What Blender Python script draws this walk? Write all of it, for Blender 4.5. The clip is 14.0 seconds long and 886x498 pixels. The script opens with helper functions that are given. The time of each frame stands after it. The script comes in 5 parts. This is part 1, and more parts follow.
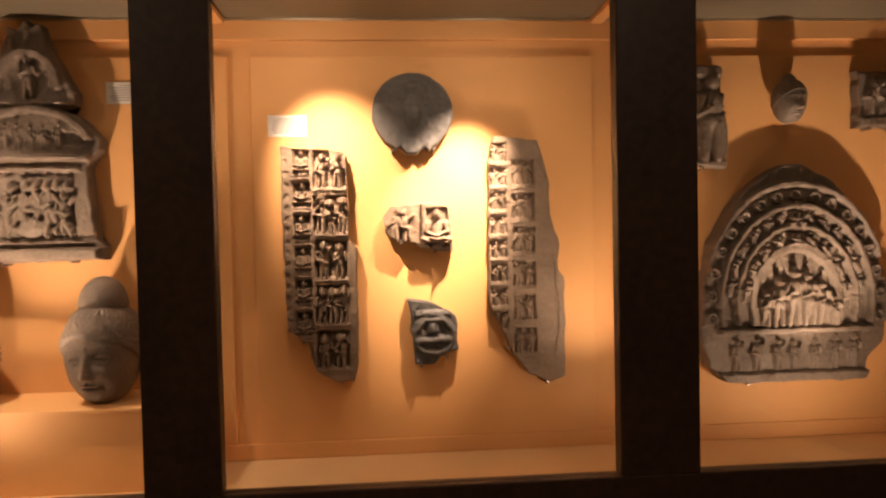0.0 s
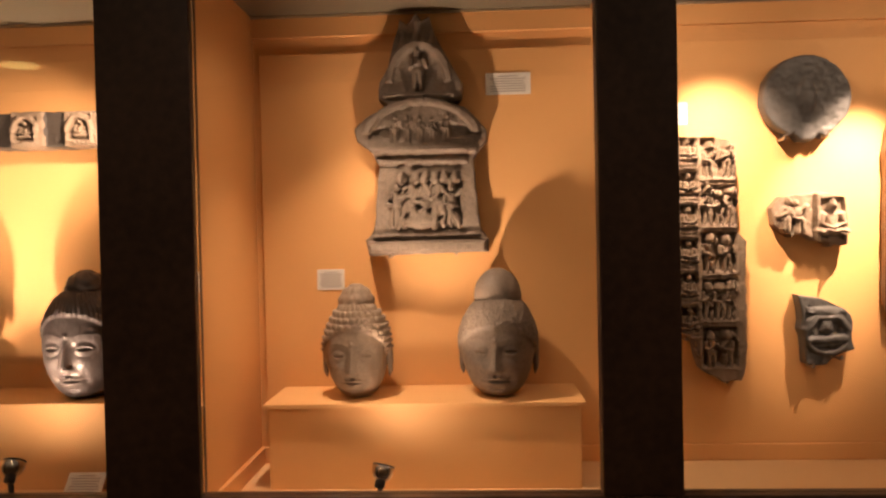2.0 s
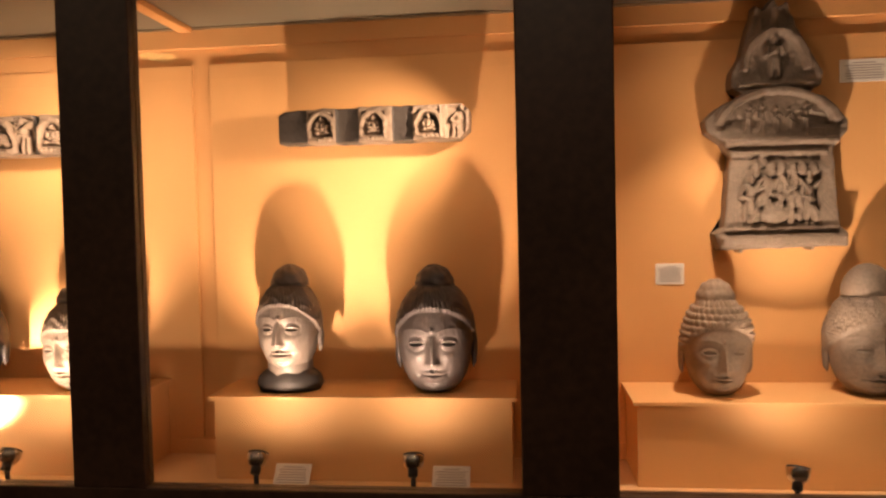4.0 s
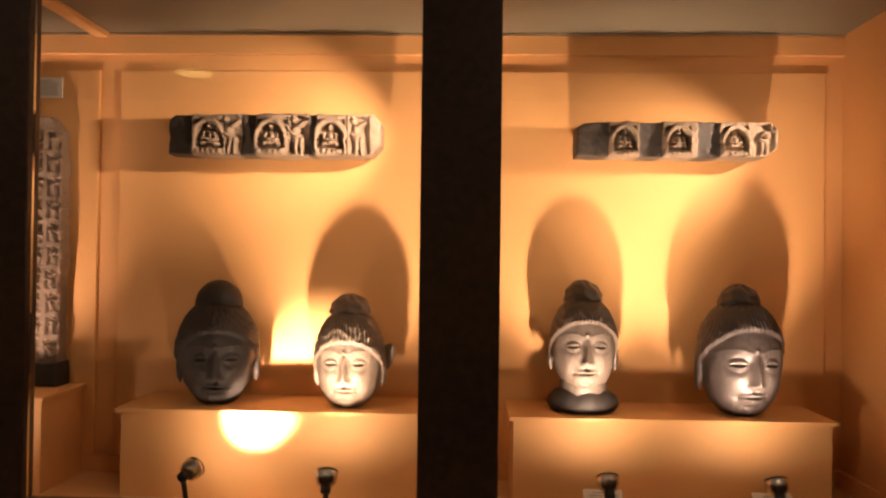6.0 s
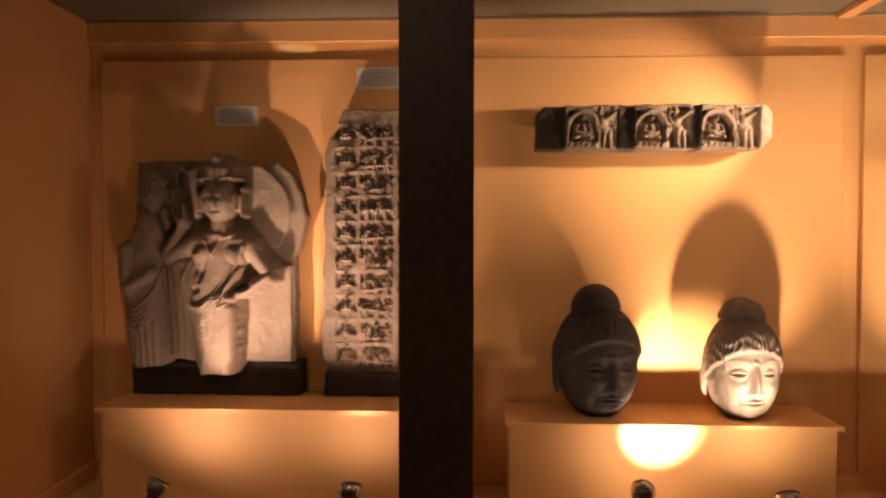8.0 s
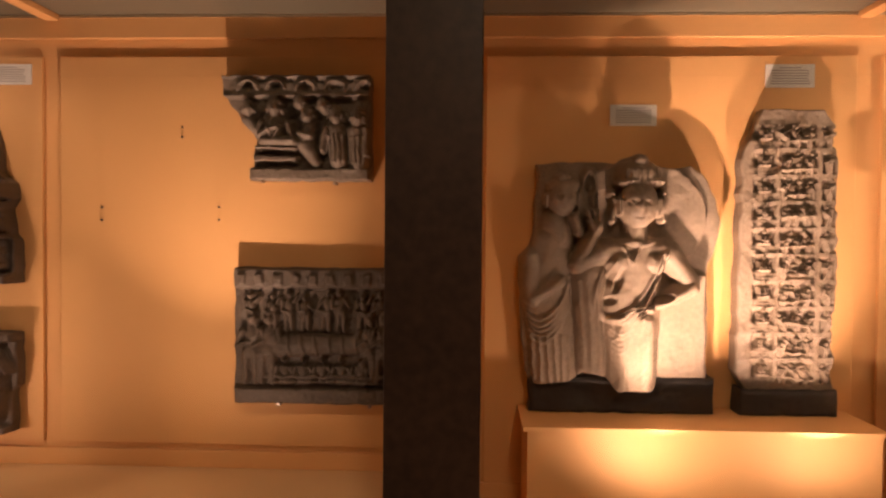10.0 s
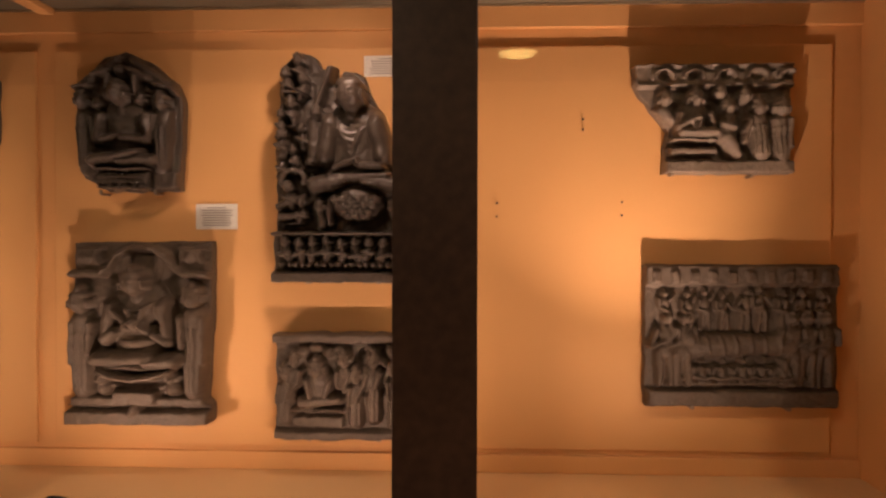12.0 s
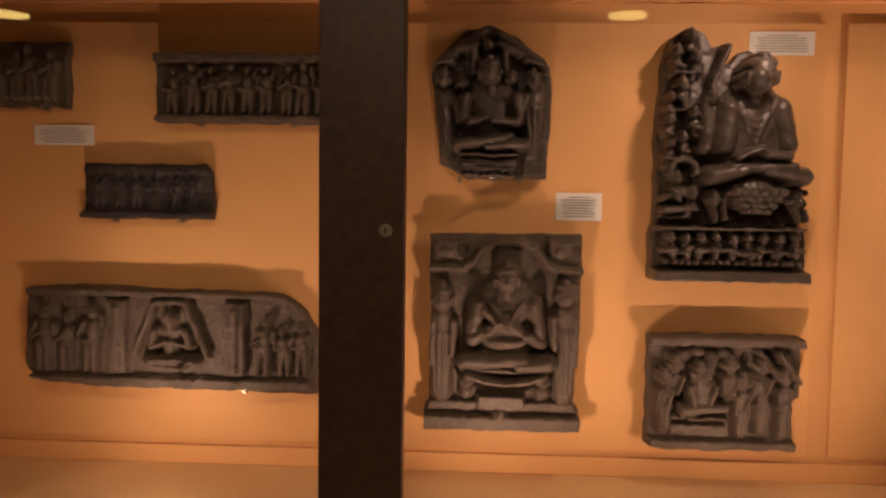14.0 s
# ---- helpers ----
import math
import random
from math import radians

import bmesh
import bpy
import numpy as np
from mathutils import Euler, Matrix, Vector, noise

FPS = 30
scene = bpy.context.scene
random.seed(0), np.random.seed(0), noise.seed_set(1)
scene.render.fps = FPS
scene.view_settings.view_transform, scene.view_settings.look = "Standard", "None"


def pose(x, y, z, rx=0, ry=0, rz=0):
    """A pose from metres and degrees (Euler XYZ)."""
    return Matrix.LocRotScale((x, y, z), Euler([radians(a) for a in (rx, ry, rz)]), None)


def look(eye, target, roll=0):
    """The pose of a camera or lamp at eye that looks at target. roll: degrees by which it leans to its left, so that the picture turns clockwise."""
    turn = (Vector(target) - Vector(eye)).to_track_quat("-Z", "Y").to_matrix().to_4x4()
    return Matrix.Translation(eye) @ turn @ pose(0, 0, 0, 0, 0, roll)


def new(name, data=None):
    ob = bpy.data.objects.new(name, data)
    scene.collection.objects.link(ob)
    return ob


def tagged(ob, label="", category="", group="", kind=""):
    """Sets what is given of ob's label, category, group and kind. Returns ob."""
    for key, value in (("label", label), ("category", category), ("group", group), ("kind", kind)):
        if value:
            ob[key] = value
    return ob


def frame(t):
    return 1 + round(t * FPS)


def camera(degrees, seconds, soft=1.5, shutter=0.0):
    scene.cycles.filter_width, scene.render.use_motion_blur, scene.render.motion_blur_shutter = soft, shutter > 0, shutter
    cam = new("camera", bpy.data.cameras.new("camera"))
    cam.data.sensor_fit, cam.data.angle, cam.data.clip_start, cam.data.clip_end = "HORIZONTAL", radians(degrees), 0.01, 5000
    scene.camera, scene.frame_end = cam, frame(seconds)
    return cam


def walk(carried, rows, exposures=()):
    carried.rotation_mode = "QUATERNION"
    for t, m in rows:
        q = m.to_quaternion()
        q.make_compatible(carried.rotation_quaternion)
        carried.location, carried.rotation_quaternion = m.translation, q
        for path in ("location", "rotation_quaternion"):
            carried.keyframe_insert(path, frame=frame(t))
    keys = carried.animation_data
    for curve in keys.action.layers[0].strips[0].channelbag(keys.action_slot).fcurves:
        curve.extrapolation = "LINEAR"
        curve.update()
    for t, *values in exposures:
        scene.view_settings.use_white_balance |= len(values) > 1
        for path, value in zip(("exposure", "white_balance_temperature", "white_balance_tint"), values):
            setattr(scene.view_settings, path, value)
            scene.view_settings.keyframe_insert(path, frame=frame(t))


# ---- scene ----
cam = camera(62.2, 14.0, soft=2.3)
PATH = [
    (0, (0.064, -0.188, 1.518), (0.22, 1.805, 1.455), -1.2),
    (0.5, (-0.079, -0.127, 1.536), (-0.044, 1.871, 1.46), -1.1),
    (1, (-0.288, -0.082, 1.53), (-0.318, 1.917, 1.467), -0.9),
    (1.5, (-0.545, -0.093, 1.52), (-0.601, 1.905, 1.465), -0.9),
    (2, (-0.799, -0.101, 1.484), (-0.889, 1.897, 1.452), -1.2),
    (2.5, (-1.05, -0.084, 1.557), (-1.2, 1.907, 1.45), -1.2),
    (3, (-1.222, -0.062, 1.531), (-1.482, 1.92, 1.45), -1.2),
    (3.2, (-1.311, -0.076, 1.527), (-1.569, 1.906, 1.45), -1.2),
    (5.5, (-2.4, -0.155, 1.542), (-2.496, 1.842, 1.492), -0.1),
    (6, (-2.697, -0.132, 1.473), (-2.76, 1.867, 1.499), 0.7),
    (6.5, (-2.922, -0.098, 1.512), (-3.025, 1.9, 1.509), 1.0),
    (7, (-3.211, -0.099, 1.535), (-3.285, 1.899, 1.499), 0.9),
    (7.5, (-3.474, -0.068, 1.528), (-3.545, 1.93, 1.486), 0.3),
    (8, (-3.738, -0.03, 1.555), (-3.828, 1.967, 1.497), 0.1),
    (8.2, (-3.852, -0.021, 1.568), (-3.945, 1.976, 1.501), 0.2),
    (10.3, (-5.046, 0.058, 1.55), (-5.13, 2.055, 1.507), 0.5),
    (10.5, (-5.16, 0.051, 1.547), (-5.256, 2.048, 1.503), 0.3),
    (11, (-5.424, 0.077, 1.538), (-5.558, 2.073, 1.501), 0.1),
    (11.5, (-5.676, 0.086, 1.537), (-5.824, 2.08, 1.507), 0.1),
    (12, (-5.987, 0.091, 1.514), (-6.076, 2.089, 1.493), 0.1),
    (12.5, (-6.235, 0.116, 1.526), (-6.327, 2.113, 1.473), -0.1),
    (13, (-6.485, 0.166, 1.521), (-6.584, 2.163, 1.474), 0.4),
    (13.5, (-6.746, 0.186, 1.54), (-6.828, 2.183, 1.475), 0.9),
    (14, (-6.958, 0.206, 1.594), (-7.056, 2.199, 1.461), 0.8),
]
# the clip's camera opens up as it comes to the dimmer last case
walk(cam, [(t, look(eye, target, roll)) for t, eye, target, roll in PATH],
     [(0, 0.05), (6.5, 0.0), (8.2, -0.15), (10.3, 0.98), (11.2, 1.05), (12.2, 1.0), (14, 0.94)])

# ---- world, lamps and exposure ----
world = bpy.data.worlds.new("world")
scene.world = world
world.use_nodes = True
world.node_tree.nodes["Background"].inputs[0].default_value = (1.0, 0.75, 0.5, 1)
world.node_tree.nodes["Background"].inputs[1].default_value = 0.004
WARM = (1.0, 0.67, 0.475)


def spot(name, at, aim, watts, degrees=75, blend=0.75, size=0.014, color=WARM):
    d = bpy.data.lights.new(name, "SPOT")
    d.energy, d.color, d.spot_size, d.spot_blend, d.shadow_soft_size = watts, color, radians(degrees), blend, size
    ob = new(name, d)
    ob.matrix_world = look(at, aim)
    return ob


# floor spots: place of the lamp's face, aim of its beam, watts of its spill and of its beam, width of the beam
FLOOR_SPOTS = [
    ((1.36, 1.665, 0.860), (1.38, 2.05, 1.55), 10, 52, 60),
    ((0.74, 1.665, 0.945), (0.70, 2.10, 1.50), 3, 18, 74),
    ((-1.03, 1.665, 0.945), (-0.82, 2.08, 1.88), 4, 56, 62),
    ((-2.35, 1.665, 0.962), (-2.36, 2.10, 1.60), 5, 58, 72),
    ((-1.95, 1.665, 0.962), (-1.98, 2.10, 1.62), 4.5, 56, 70),
    ((-3.35, 1.665, 0.960), (-3.275, 1.87, 1.030), 3.0, 150, 50),
    ((-3.03, 1.665, 0.960), (-3.05, 2.10, 1.58), 4.5, 62, 70),
    ((-4.48, 1.665, 0.962), (-4.31, 2.00, 1.43), 4.5, 58, 54),
    ((-4.03, 1.665, 0.962), (-4.04, 2.06, 1.50), 3.0, 30, 62),
    ((-5.50, 1.665, 0.955), (-5.66, 2.04, 2.30), 4.6, 24, 78),
    ((-6.90, 1.665, 0.955), (-6.90, 2.05, 1.50), 5.2, 1, 100),
    ((-6.32, 1.665, 0.955), (-6.34, 2.05, 1.50), 3.8, 1, 100),
    ((-7.75, 1.665, 0.955), (-7.70, 2.05, 1.30), 3.2, 3, 80),
]
# spots under the case's ceiling
CEILING_SPOTS = [
    ((-0.20, 1.70, 2.10), (-0.07, 2.10, 1.68), 5, 105, 51),
    ((0.41, 1.70, 2.10), (0.28, 2.10, 1.57), 4, 230, 42),
    ((-1.18, 1.70, 2.10), (-1.02, 1.92, 0.95), 3, 46, 84),
    ((-6.30, 1.70, 2.10), (-6.60, 2.08, 1.40), 3.5, 2, 90),
]
# spots fixed behind the posts, aimed along the friezes
POST_SPOTS = [
    ((-1.615, 1.668, 1.865), (-2.19, 2.10, 1.740), 4.0, 46, 56),
    ((-2.700, 1.668, 1.865), (-3.27, 2.10, 1.850), 4.5, 56, 56),
]
# fill downlights over the walk, added out of view to brighten the posts
WALK_FILLS = (1.2, -1.6, -4.4, -7.2, -9.6)
RED = (1.0, 0.63, 0.475)
for at, aim, spill, beam, cone in FLOOR_SPOTS + CEILING_SPOTS:
    spot("case_lamp_spill", at, aim, spill, 166, 1.0, color=RED if at[0] < -3.9 else WARM)
    spot("case_lamp_beam", at, aim, beam, cone, 1.0, color=RED if at[0] < -3.9 else WARM)
for at, aim, spill, beam, cone in POST_SPOTS:
    spot("post_lamp_spill", at, aim, spill, 150, 1.0)
    spot("post_lamp_beam", at, aim, beam, cone, 1.0)
for x in WALK_FILLS:
    spot("walk_fill_light", (x, -0.95, 3.36), (x, -0.75, 0.0), 70, 150, 0.6, 0.20)

# ---- materials ----


def material(name, color, rough=0.6, metal=0.0, vary=0.12, scale=6.0, fine=60.0, bump=0.1, spec=0.5, dark=None):
    m = bpy.data.materials.new(name)
    m.use_nodes = True
    nt = m.node_tree
    b = nt.nodes["Principled BSDF"]
    b.inputs["Roughness"].default_value, b.inputs["Metallic"].default_value = rough, metal
    b.inputs["Specular IOR Level"].default_value = spec
    co = nt.nodes.new("ShaderNodeTexCoord")
    a = nt.nodes.new("ShaderNodeTexNoise")
    a.inputs["Scale"].default_value, a.inputs["Detail"].default_value = scale, 5
    f = nt.nodes.new("ShaderNodeTexNoise")
    f.inputs["Scale"].default_value, f.inputs["Detail"].default_value = fine, 4
    nt.links.new(co.outputs["Object"], a.inputs["Vector"])
    nt.links.new(co.outputs["Object"], f.inputs["Vector"])
    add = nt.nodes.new("ShaderNodeMath")
    add.operation = "ADD"
    nt.links.new(a.outputs["Fac"], add.inputs[0])
    nt.links.new(f.outputs["Fac"], add.inputs[1])
    ramp = nt.nodes.new("ShaderNodeMapRange")
    ramp.inputs[1].default_value, ramp.inputs[2].default_value = 0.7, 1.3
    nt.links.new(add.outputs[0], ramp.inputs[0])
    mix = nt.nodes.new("ShaderNodeMix")
    mix.data_type = "RGBA"
    lo = dark or [c * (1 - vary) for c in color]
    hi = [min(1, c * (1 + vary * 0.6)) for c in color]
    mix.inputs["A"].default_value, mix.inputs["B"].default_value = (*lo, 1), (*hi, 1)
    nt.links.new(ramp.outputs[0], mix.inputs["Factor"])
    nt.links.new(mix.outputs["Result"], b.inputs["Base Color"])
    if bump:
        n = nt.nodes.new("ShaderNodeBump")
        n.inputs["Strength"].default_value, n.inputs["Distance"].default_value = bump, 0.004
        nt.links.new(f.outputs["Fac"], n.inputs["Height"])
        nt.links.new(n.outputs[0], b.inputs["Normal"])
    return m


def glowing(name, color, strength):
    m = bpy.data.materials.new(name)
    m.use_nodes = True
    b = m.node_tree.nodes["Principled BSDF"]
    b.inputs["Base Color"].default_value = (*color, 1)
    b.inputs["Emission Color"].default_value = (*color, 1)
    b.inputs["Emission Strength"].default_value = strength
    return m


def glass_material():
    m = bpy.data.materials.new("glass")
    m.use_nodes = True
    nt = m.node_tree
    nt.nodes.clear()
    out, mix = nt.nodes.new("ShaderNodeOutputMaterial"), nt.nodes.new("ShaderNodeMixShader")
    clear, gloss, fres = nt.nodes.new("ShaderNodeBsdfTransparent"), nt.nodes.new("ShaderNodeBsdfGlossy"), nt.nodes.new("ShaderNodeFresnel")
    gloss.inputs["Roughness"].default_value = 0.015
    clear.inputs[0].default_value = (0.97, 0.98, 0.97, 1)
    fres.inputs["IOR"].default_value = 1.45
    nt.links.new(fres.outputs[0], mix.inputs[0])
    nt.links.new(clear.outputs[0], mix.inputs[1])
    nt.links.new(gloss.outputs[0], mix.inputs[2])
    nt.links.new(mix.outputs[0], out.inputs[0])
    return m


WALL = material("peach_paint", (0.72, 0.395, 0.155), 0.62, vary=0.11, scale=1.8, fine=90, bump=0.05, spec=0.3)
BOARD = material("peach_board", (0.73, 0.405, 0.158), 0.6, vary=0.10, scale=2.0, fine=120, bump=0.05, spec=0.3)
BOXPAINT = material("box_paint", (0.75, 0.44, 0.185), 0.6, vary=0.06, scale=4.0, fine=110, bump=0.06, spec=0.3)
FLOORPAINT = material("case_floor_paint", (0.74, 0.50, 0.26), 0.6, vary=0.1, scale=5.0, fine=80, bump=0.05, spec=0.3)
DARKWOOD = material("dark_wood", (0.060, 0.031, 0.019), 0.42, vary=0.4, scale=3.0, fine=40, bump=0.06)
FROST = material("frosted_panel", (0.17, 0.15, 0.105), 0.5, vary=0.08, scale=2.0, fine=50, bump=0.02)
METAL = material("brushed_metal", (0.55, 0.48, 0.36), 0.35, metal=0.9, vary=0.1, bump=0.02)
CHROME = material("lamp_chrome", (0.6, 0.58, 0.55), 0.18, metal=1.0, vary=0.05, bump=0.0)
BLACK = material("lamp_black", (0.012, 0.011, 0.010), 0.4, vary=0.2, bump=0.02)
PAPER = material("label_paper", (0.74, 0.72, 0.66), 0.7, vary=0.04, bump=0.02)
INK = material("label_ink", (0.26, 0.245, 0.235), 0.7, vary=0.1, bump=0.0)
SCHIST = material("grey_schist", (0.175, 0.138, 0.106), 0.58, vary=0.35, scale=9, fine=140, bump=0.35, spec=0.4)
PALE = material("pale_schist", (0.240, 0.180, 0.128), 0.62, vary=0.28, scale=9, fine=130, bump=0.35, spec=0.35)
BLUE = material("blue_grey_schist", (0.085, 0.082, 0.078), 0.5, vary=0.35, scale=8, fine=120, bump=0.3, spec=0.45)
BROWN = material("brown_schist", (0.094, 0.070, 0.051), 0.6, vary=0.35, scale=9, fine=140, bump=0.35, spec=0.4)
POLISHED = material("dark_polished_schist", (0.043, 0.035, 0.033), 0.46, vary=0.3, scale=7, fine=90, bump=0.18, spec=0.5)
GREYHEAD = material("grey_head_schist", (0.105, 0.084, 0.070), 0.45, vary=0.3, scale=8, fine=100, bump=0.2, spec=0.5)
DARKSCHIST = material("dark_schist", (0.066, 0.052, 0.042), 0.34, vary=0.35, scale=9, fine=130, bump=0.3, spec=0.5)
# dark stone; also puts shade into the colour of one head and a base
DARK_OR_SHADED = material("dark_or_shaded_stone", (0.028, 0.024, 0.022), 0.6, vary=0.4, scale=9, fine=110, bump=0.3)
# frieze stone darkened to stand for shade in the recesses
RECESS_SHADE = material("recess_shade", (0.045, 0.036, 0.029), 0.6, vary=0.3, scale=12, fine=120, bump=0.2)
CARPET = material("dark_carpet", (0.05, 0.03, 0.022), 0.9, vary=0.3, scale=12, fine=300, bump=0.3)
ROOMWALL = material("room_wall_paint", (0.20, 0.14, 0.09), 0.8, vary=0.15, scale=2, fine=60, bump=0.05)
ROOMCEIL = material("room_ceiling_paint", (0.30, 0.26, 0.2), 0.8, vary=0.1, scale=2, fine=60, bump=0.05)
GLASS = glass_material()
DOWNLIGHT = glowing("downlight_glow", (1.0, 0.66, 0.20), 5.0)
BULB = glowing("bulb_glow", (1.0, 0.78, 0.48), 5.0)
RUST = material("pin_metal", (0.35, 0.30, 0.24), 0.4, metal=0.8, vary=0.2, bump=0.05)

# ---- builders ----


def slab_bm(x0, x1, y0, y1, z0, z1, bevel=0.0):
    bm = bmesh.new()
    bmesh.ops.create_cube(bm, size=1, matrix=Matrix.Translation(((x0 + x1) / 2, (y0 + y1) / 2, (z0 + z1) / 2)) @ Matrix.Diagonal((abs(x1 - x0), abs(y1 - y0), abs(z1 - z0), 1)))
    if bevel:
        bmesh.ops.bevel(bm, geom=bm.edges[:], offset=bevel, segments=2, affect="EDGES", profile=0.6)
    return bm


def part(name, bm, mat, parent=None, label="", at=None):
    me = bpy.data.meshes.new(name)
    bm.to_mesh(me)
    bm.free()
    me.materials.append(mat)
    ob = new(name, me)
    if at is not None:
        ob.location = at
    if parent is not None:
        ob.parent = parent
    if label:
        ob["label"] = label
    return ob


def structure(name, bm, mat, label, category=""):
    return tagged(part(name, bm, mat), label, category or name.split("_")[0], kind="structure")


def turned(profile, n=20, turn=None, bm=None):
    """A turned solid round z from (radius, height) pairs."""
    bm = bm or bmesh.new()
    rings = []
    for r, z in profile:
        rings.append([bm.verts.new((turn or Matrix()) @ Vector((r * math.cos(2 * math.pi * k / n), r * math.sin(2 * math.pi * k / n), z))) for k in range(n)])
    for a, b in zip(rings, rings[1:]):
        for k in range(n):
            f = bm.faces.new((a[k], a[(k + 1) % n], b[(k + 1) % n], b[k]))
            f.smooth = True
    bm.faces.new(rings[0][::-1])
    bm.faces.new(rings[-1])
    return bm

# ---- the cases ----
WALL_Y, FRONT_Y, CEIL_Z = 2.115, 1.60, 2.160
POSTS = [(1.77, 1.97), (0.636, 0.84), (-0.519, -0.337), (-1.68, -1.455), (-2.806, -2.617), (-3.909, -3.743), (-5.062, -4.858), (-6.158, -5.983), (-7.262, -7.100), (-8.42, -8.22)]
CASES = [("a", -1.466, 1.90, 0.805), ("b", -4.885, -1.566, 0.805), ("c", -8.36, -4.955, 0.880)]
BOARDS = [(0.79, 1.84, 0.855), (-0.337, 0.727, 0.855), (-1.445, -0.405, 0.855), (-2.645, -1.622, 0.855), (-3.772, -2.70, 0.855), (-4.845, -3.838, 0.855),
          (-6.054, -5.035, 0.945), (-7.168, -6.105, 0.945), (-8.29, -7.222, 0.945)]
structure("wall_north", slab_bm(-13.0, 3.0, WALL_Y, WALL_Y + 0.15, 0, 3.40), WALL, "peach painted back wall of the display cases", "wall")
for tag, x0, x1, zf in CASES:
    structure("floor_case_" + tag, slab_bm(x0, x1, FRONT_Y + 0.03, WALL_Y, zf - 0.04, zf), FLOORPAINT, "cream painted floor board of the display case", "floor")
    structure("baseboard_" + tag, slab_bm(x0, x1, WALL_Y - 0.016, WALL_Y, zf, zf + 0.05, 0.004), WALL, "peach painted skirting along the case's back", "baseboard")
    structure("trim_" + tag, slab_bm(x0, x1, WALL_Y - 0.014, WALL_Y, 2.095, CEIL_Z, 0.003), WALL, "peach painted top rail under the case's ceiling", "trim")
    structure("trim_metal_" + tag, slab_bm(x0, x1, WALL_Y - 0.022, WALL_Y - 0.014, CEIL_Z - 0.007, CEIL_Z, 0.001), METAL, "thin metal edge strip along the case's ceiling", "trim")
    structure("ceiling_case_" + tag, slab_bm(x0, x1, FRONT_Y + 0.03, WALL_Y, CEIL_Z, CEIL_Z + 0.02), FROST, "grey-beige frosted ceiling panel of the case", "ceiling")
structure("wall_partition_west", slab_bm(-4.955, -4.885, FRONT_Y + 0.03, WALL_Y, 0.76, CEIL_Z + 0.05), WALL, "peach painted partition between two display cases", "wall")
structure("wall_partition_middle", slab_bm(-1.566, -1.466, FRONT_Y + 0.03, WALL_Y, 0.76, CEIL_Z + 0.05), WALL, "peach painted partition between two display cases", "wall")
structure("wall_partition_end_west", slab_bm(-8.46, -8.36, FRONT_Y + 0.03, WALL_Y, 0.76, CEIL_Z + 0.05), WALL, "peach painted end wall of the display case", "wall")
structure("wall_partition_end_east", slab_bm(1.90, 2.0, FRONT_Y + 0.03, WALL_Y, 0.76, CEIL_Z + 0.05), WALL, "peach painted end wall of the display case", "wall")
for x, zf in ((-1.466, 0.805), (-4.885, 0.805)):
    structure("baseboard_side", slab_bm(x, x + 0.014, FRONT_Y + 0.03, WALL_Y - 0.016, zf, zf + 0.05, 0.003), WALL, "peach painted skirting along the case's side wall", "baseboard")
structure("baseboard_side", slab_bm(-1.58, -1.566, FRONT_Y + 0.03, WALL_Y - 0.016, 0.805, 0.855, 0.003), WALL, "peach painted skirting along the case's side wall", "baseboard")
for x0, x1, z0 in BOARDS:
    structure("wall_panel", slab_bm(x0, x1, WALL_Y - 0.012, WALL_Y, z0, 2.045, 0.003), BOARD, "raised peach painted panel on the case's back wall", "wall panel")
# dark wooden front: posts, lower front and header
for x0, x1 in POSTS:
    structure("trim_post", slab_bm(x0, x1, FRONT_Y - 0.02, FRONT_Y + 0.03, 0.885, 2.30, 0.004), DARKWOOD, "dark brown wooden post between the glass panes", "post")
structure("wall_case_base", slab_bm(-13.0, 3.0, FRONT_Y - 0.02, FRONT_Y + 0.03, 0.0, 0.885, 0.004), DARKWOOD, "dark wooden lower front of the display cases", "case front")
structure("wall_case_header", slab_bm(-13.0, 3.0, FRONT_Y - 0.02, FRONT_Y + 0.03, 2.30, 3.40), DARKWOOD, "dark wooden header above the glass", "case front")
for (r0, r1), (l0, l1) in zip(POSTS, POSTS[1:]):
    g = structure("window_pane", slab_bm(l1, r0, FRONT_Y + 0.002, FRONT_Y + 0.010, 0.885, 2.30), GLASS, "clear glass pane of the display case", "glass pane")
    g.visible_shadow = False
for x0, x1 in POSTS[1:-1]:
    xc = (x0 + x1) / 2
    if abs(xc + 1.5) > 0.2 and abs(xc + 4.95) > 0.2:
        structure("trim_ceiling", slab_bm(xc - 0.02, xc + 0.02, FRONT_Y + 0.03, WALL_Y - 0.022, CEIL_Z - 0.018, CEIL_Z, 0.003), WALL, "peach painted bar across the case's ceiling", "trim")
structure("wall_case_end_west", slab_bm(-13.0, -8.42, FRONT_Y - 0.02, FRONT_Y + 0.03, 0.885, 2.30), DARKWOOD, "dark wooden front beyond the last display case", "case front")
structure("wall_case_end_east", slab_bm(1.97, 3.0, FRONT_Y - 0.02, FRONT_Y + 0.03, 0.885, 2.30), DARKWOOD, "dark wooden front beyond the first display case", "case front")
lock = tagged(new("case_lock"), "small round dark metal lock set into the wooden post", "lock")
lock.matrix_world = pose(-7.134, FRONT_Y - 0.02, 1.535, 90)
part("plate", turned([(0.013, -0.001), (0.013, 0.003), (0.011, 0.005)], 24), METAL, lock)
part("keyway", slab_bm(-0.0015, 0.0015, -0.005, 0.005, 0.004, 0.0062), BLACK, lock)
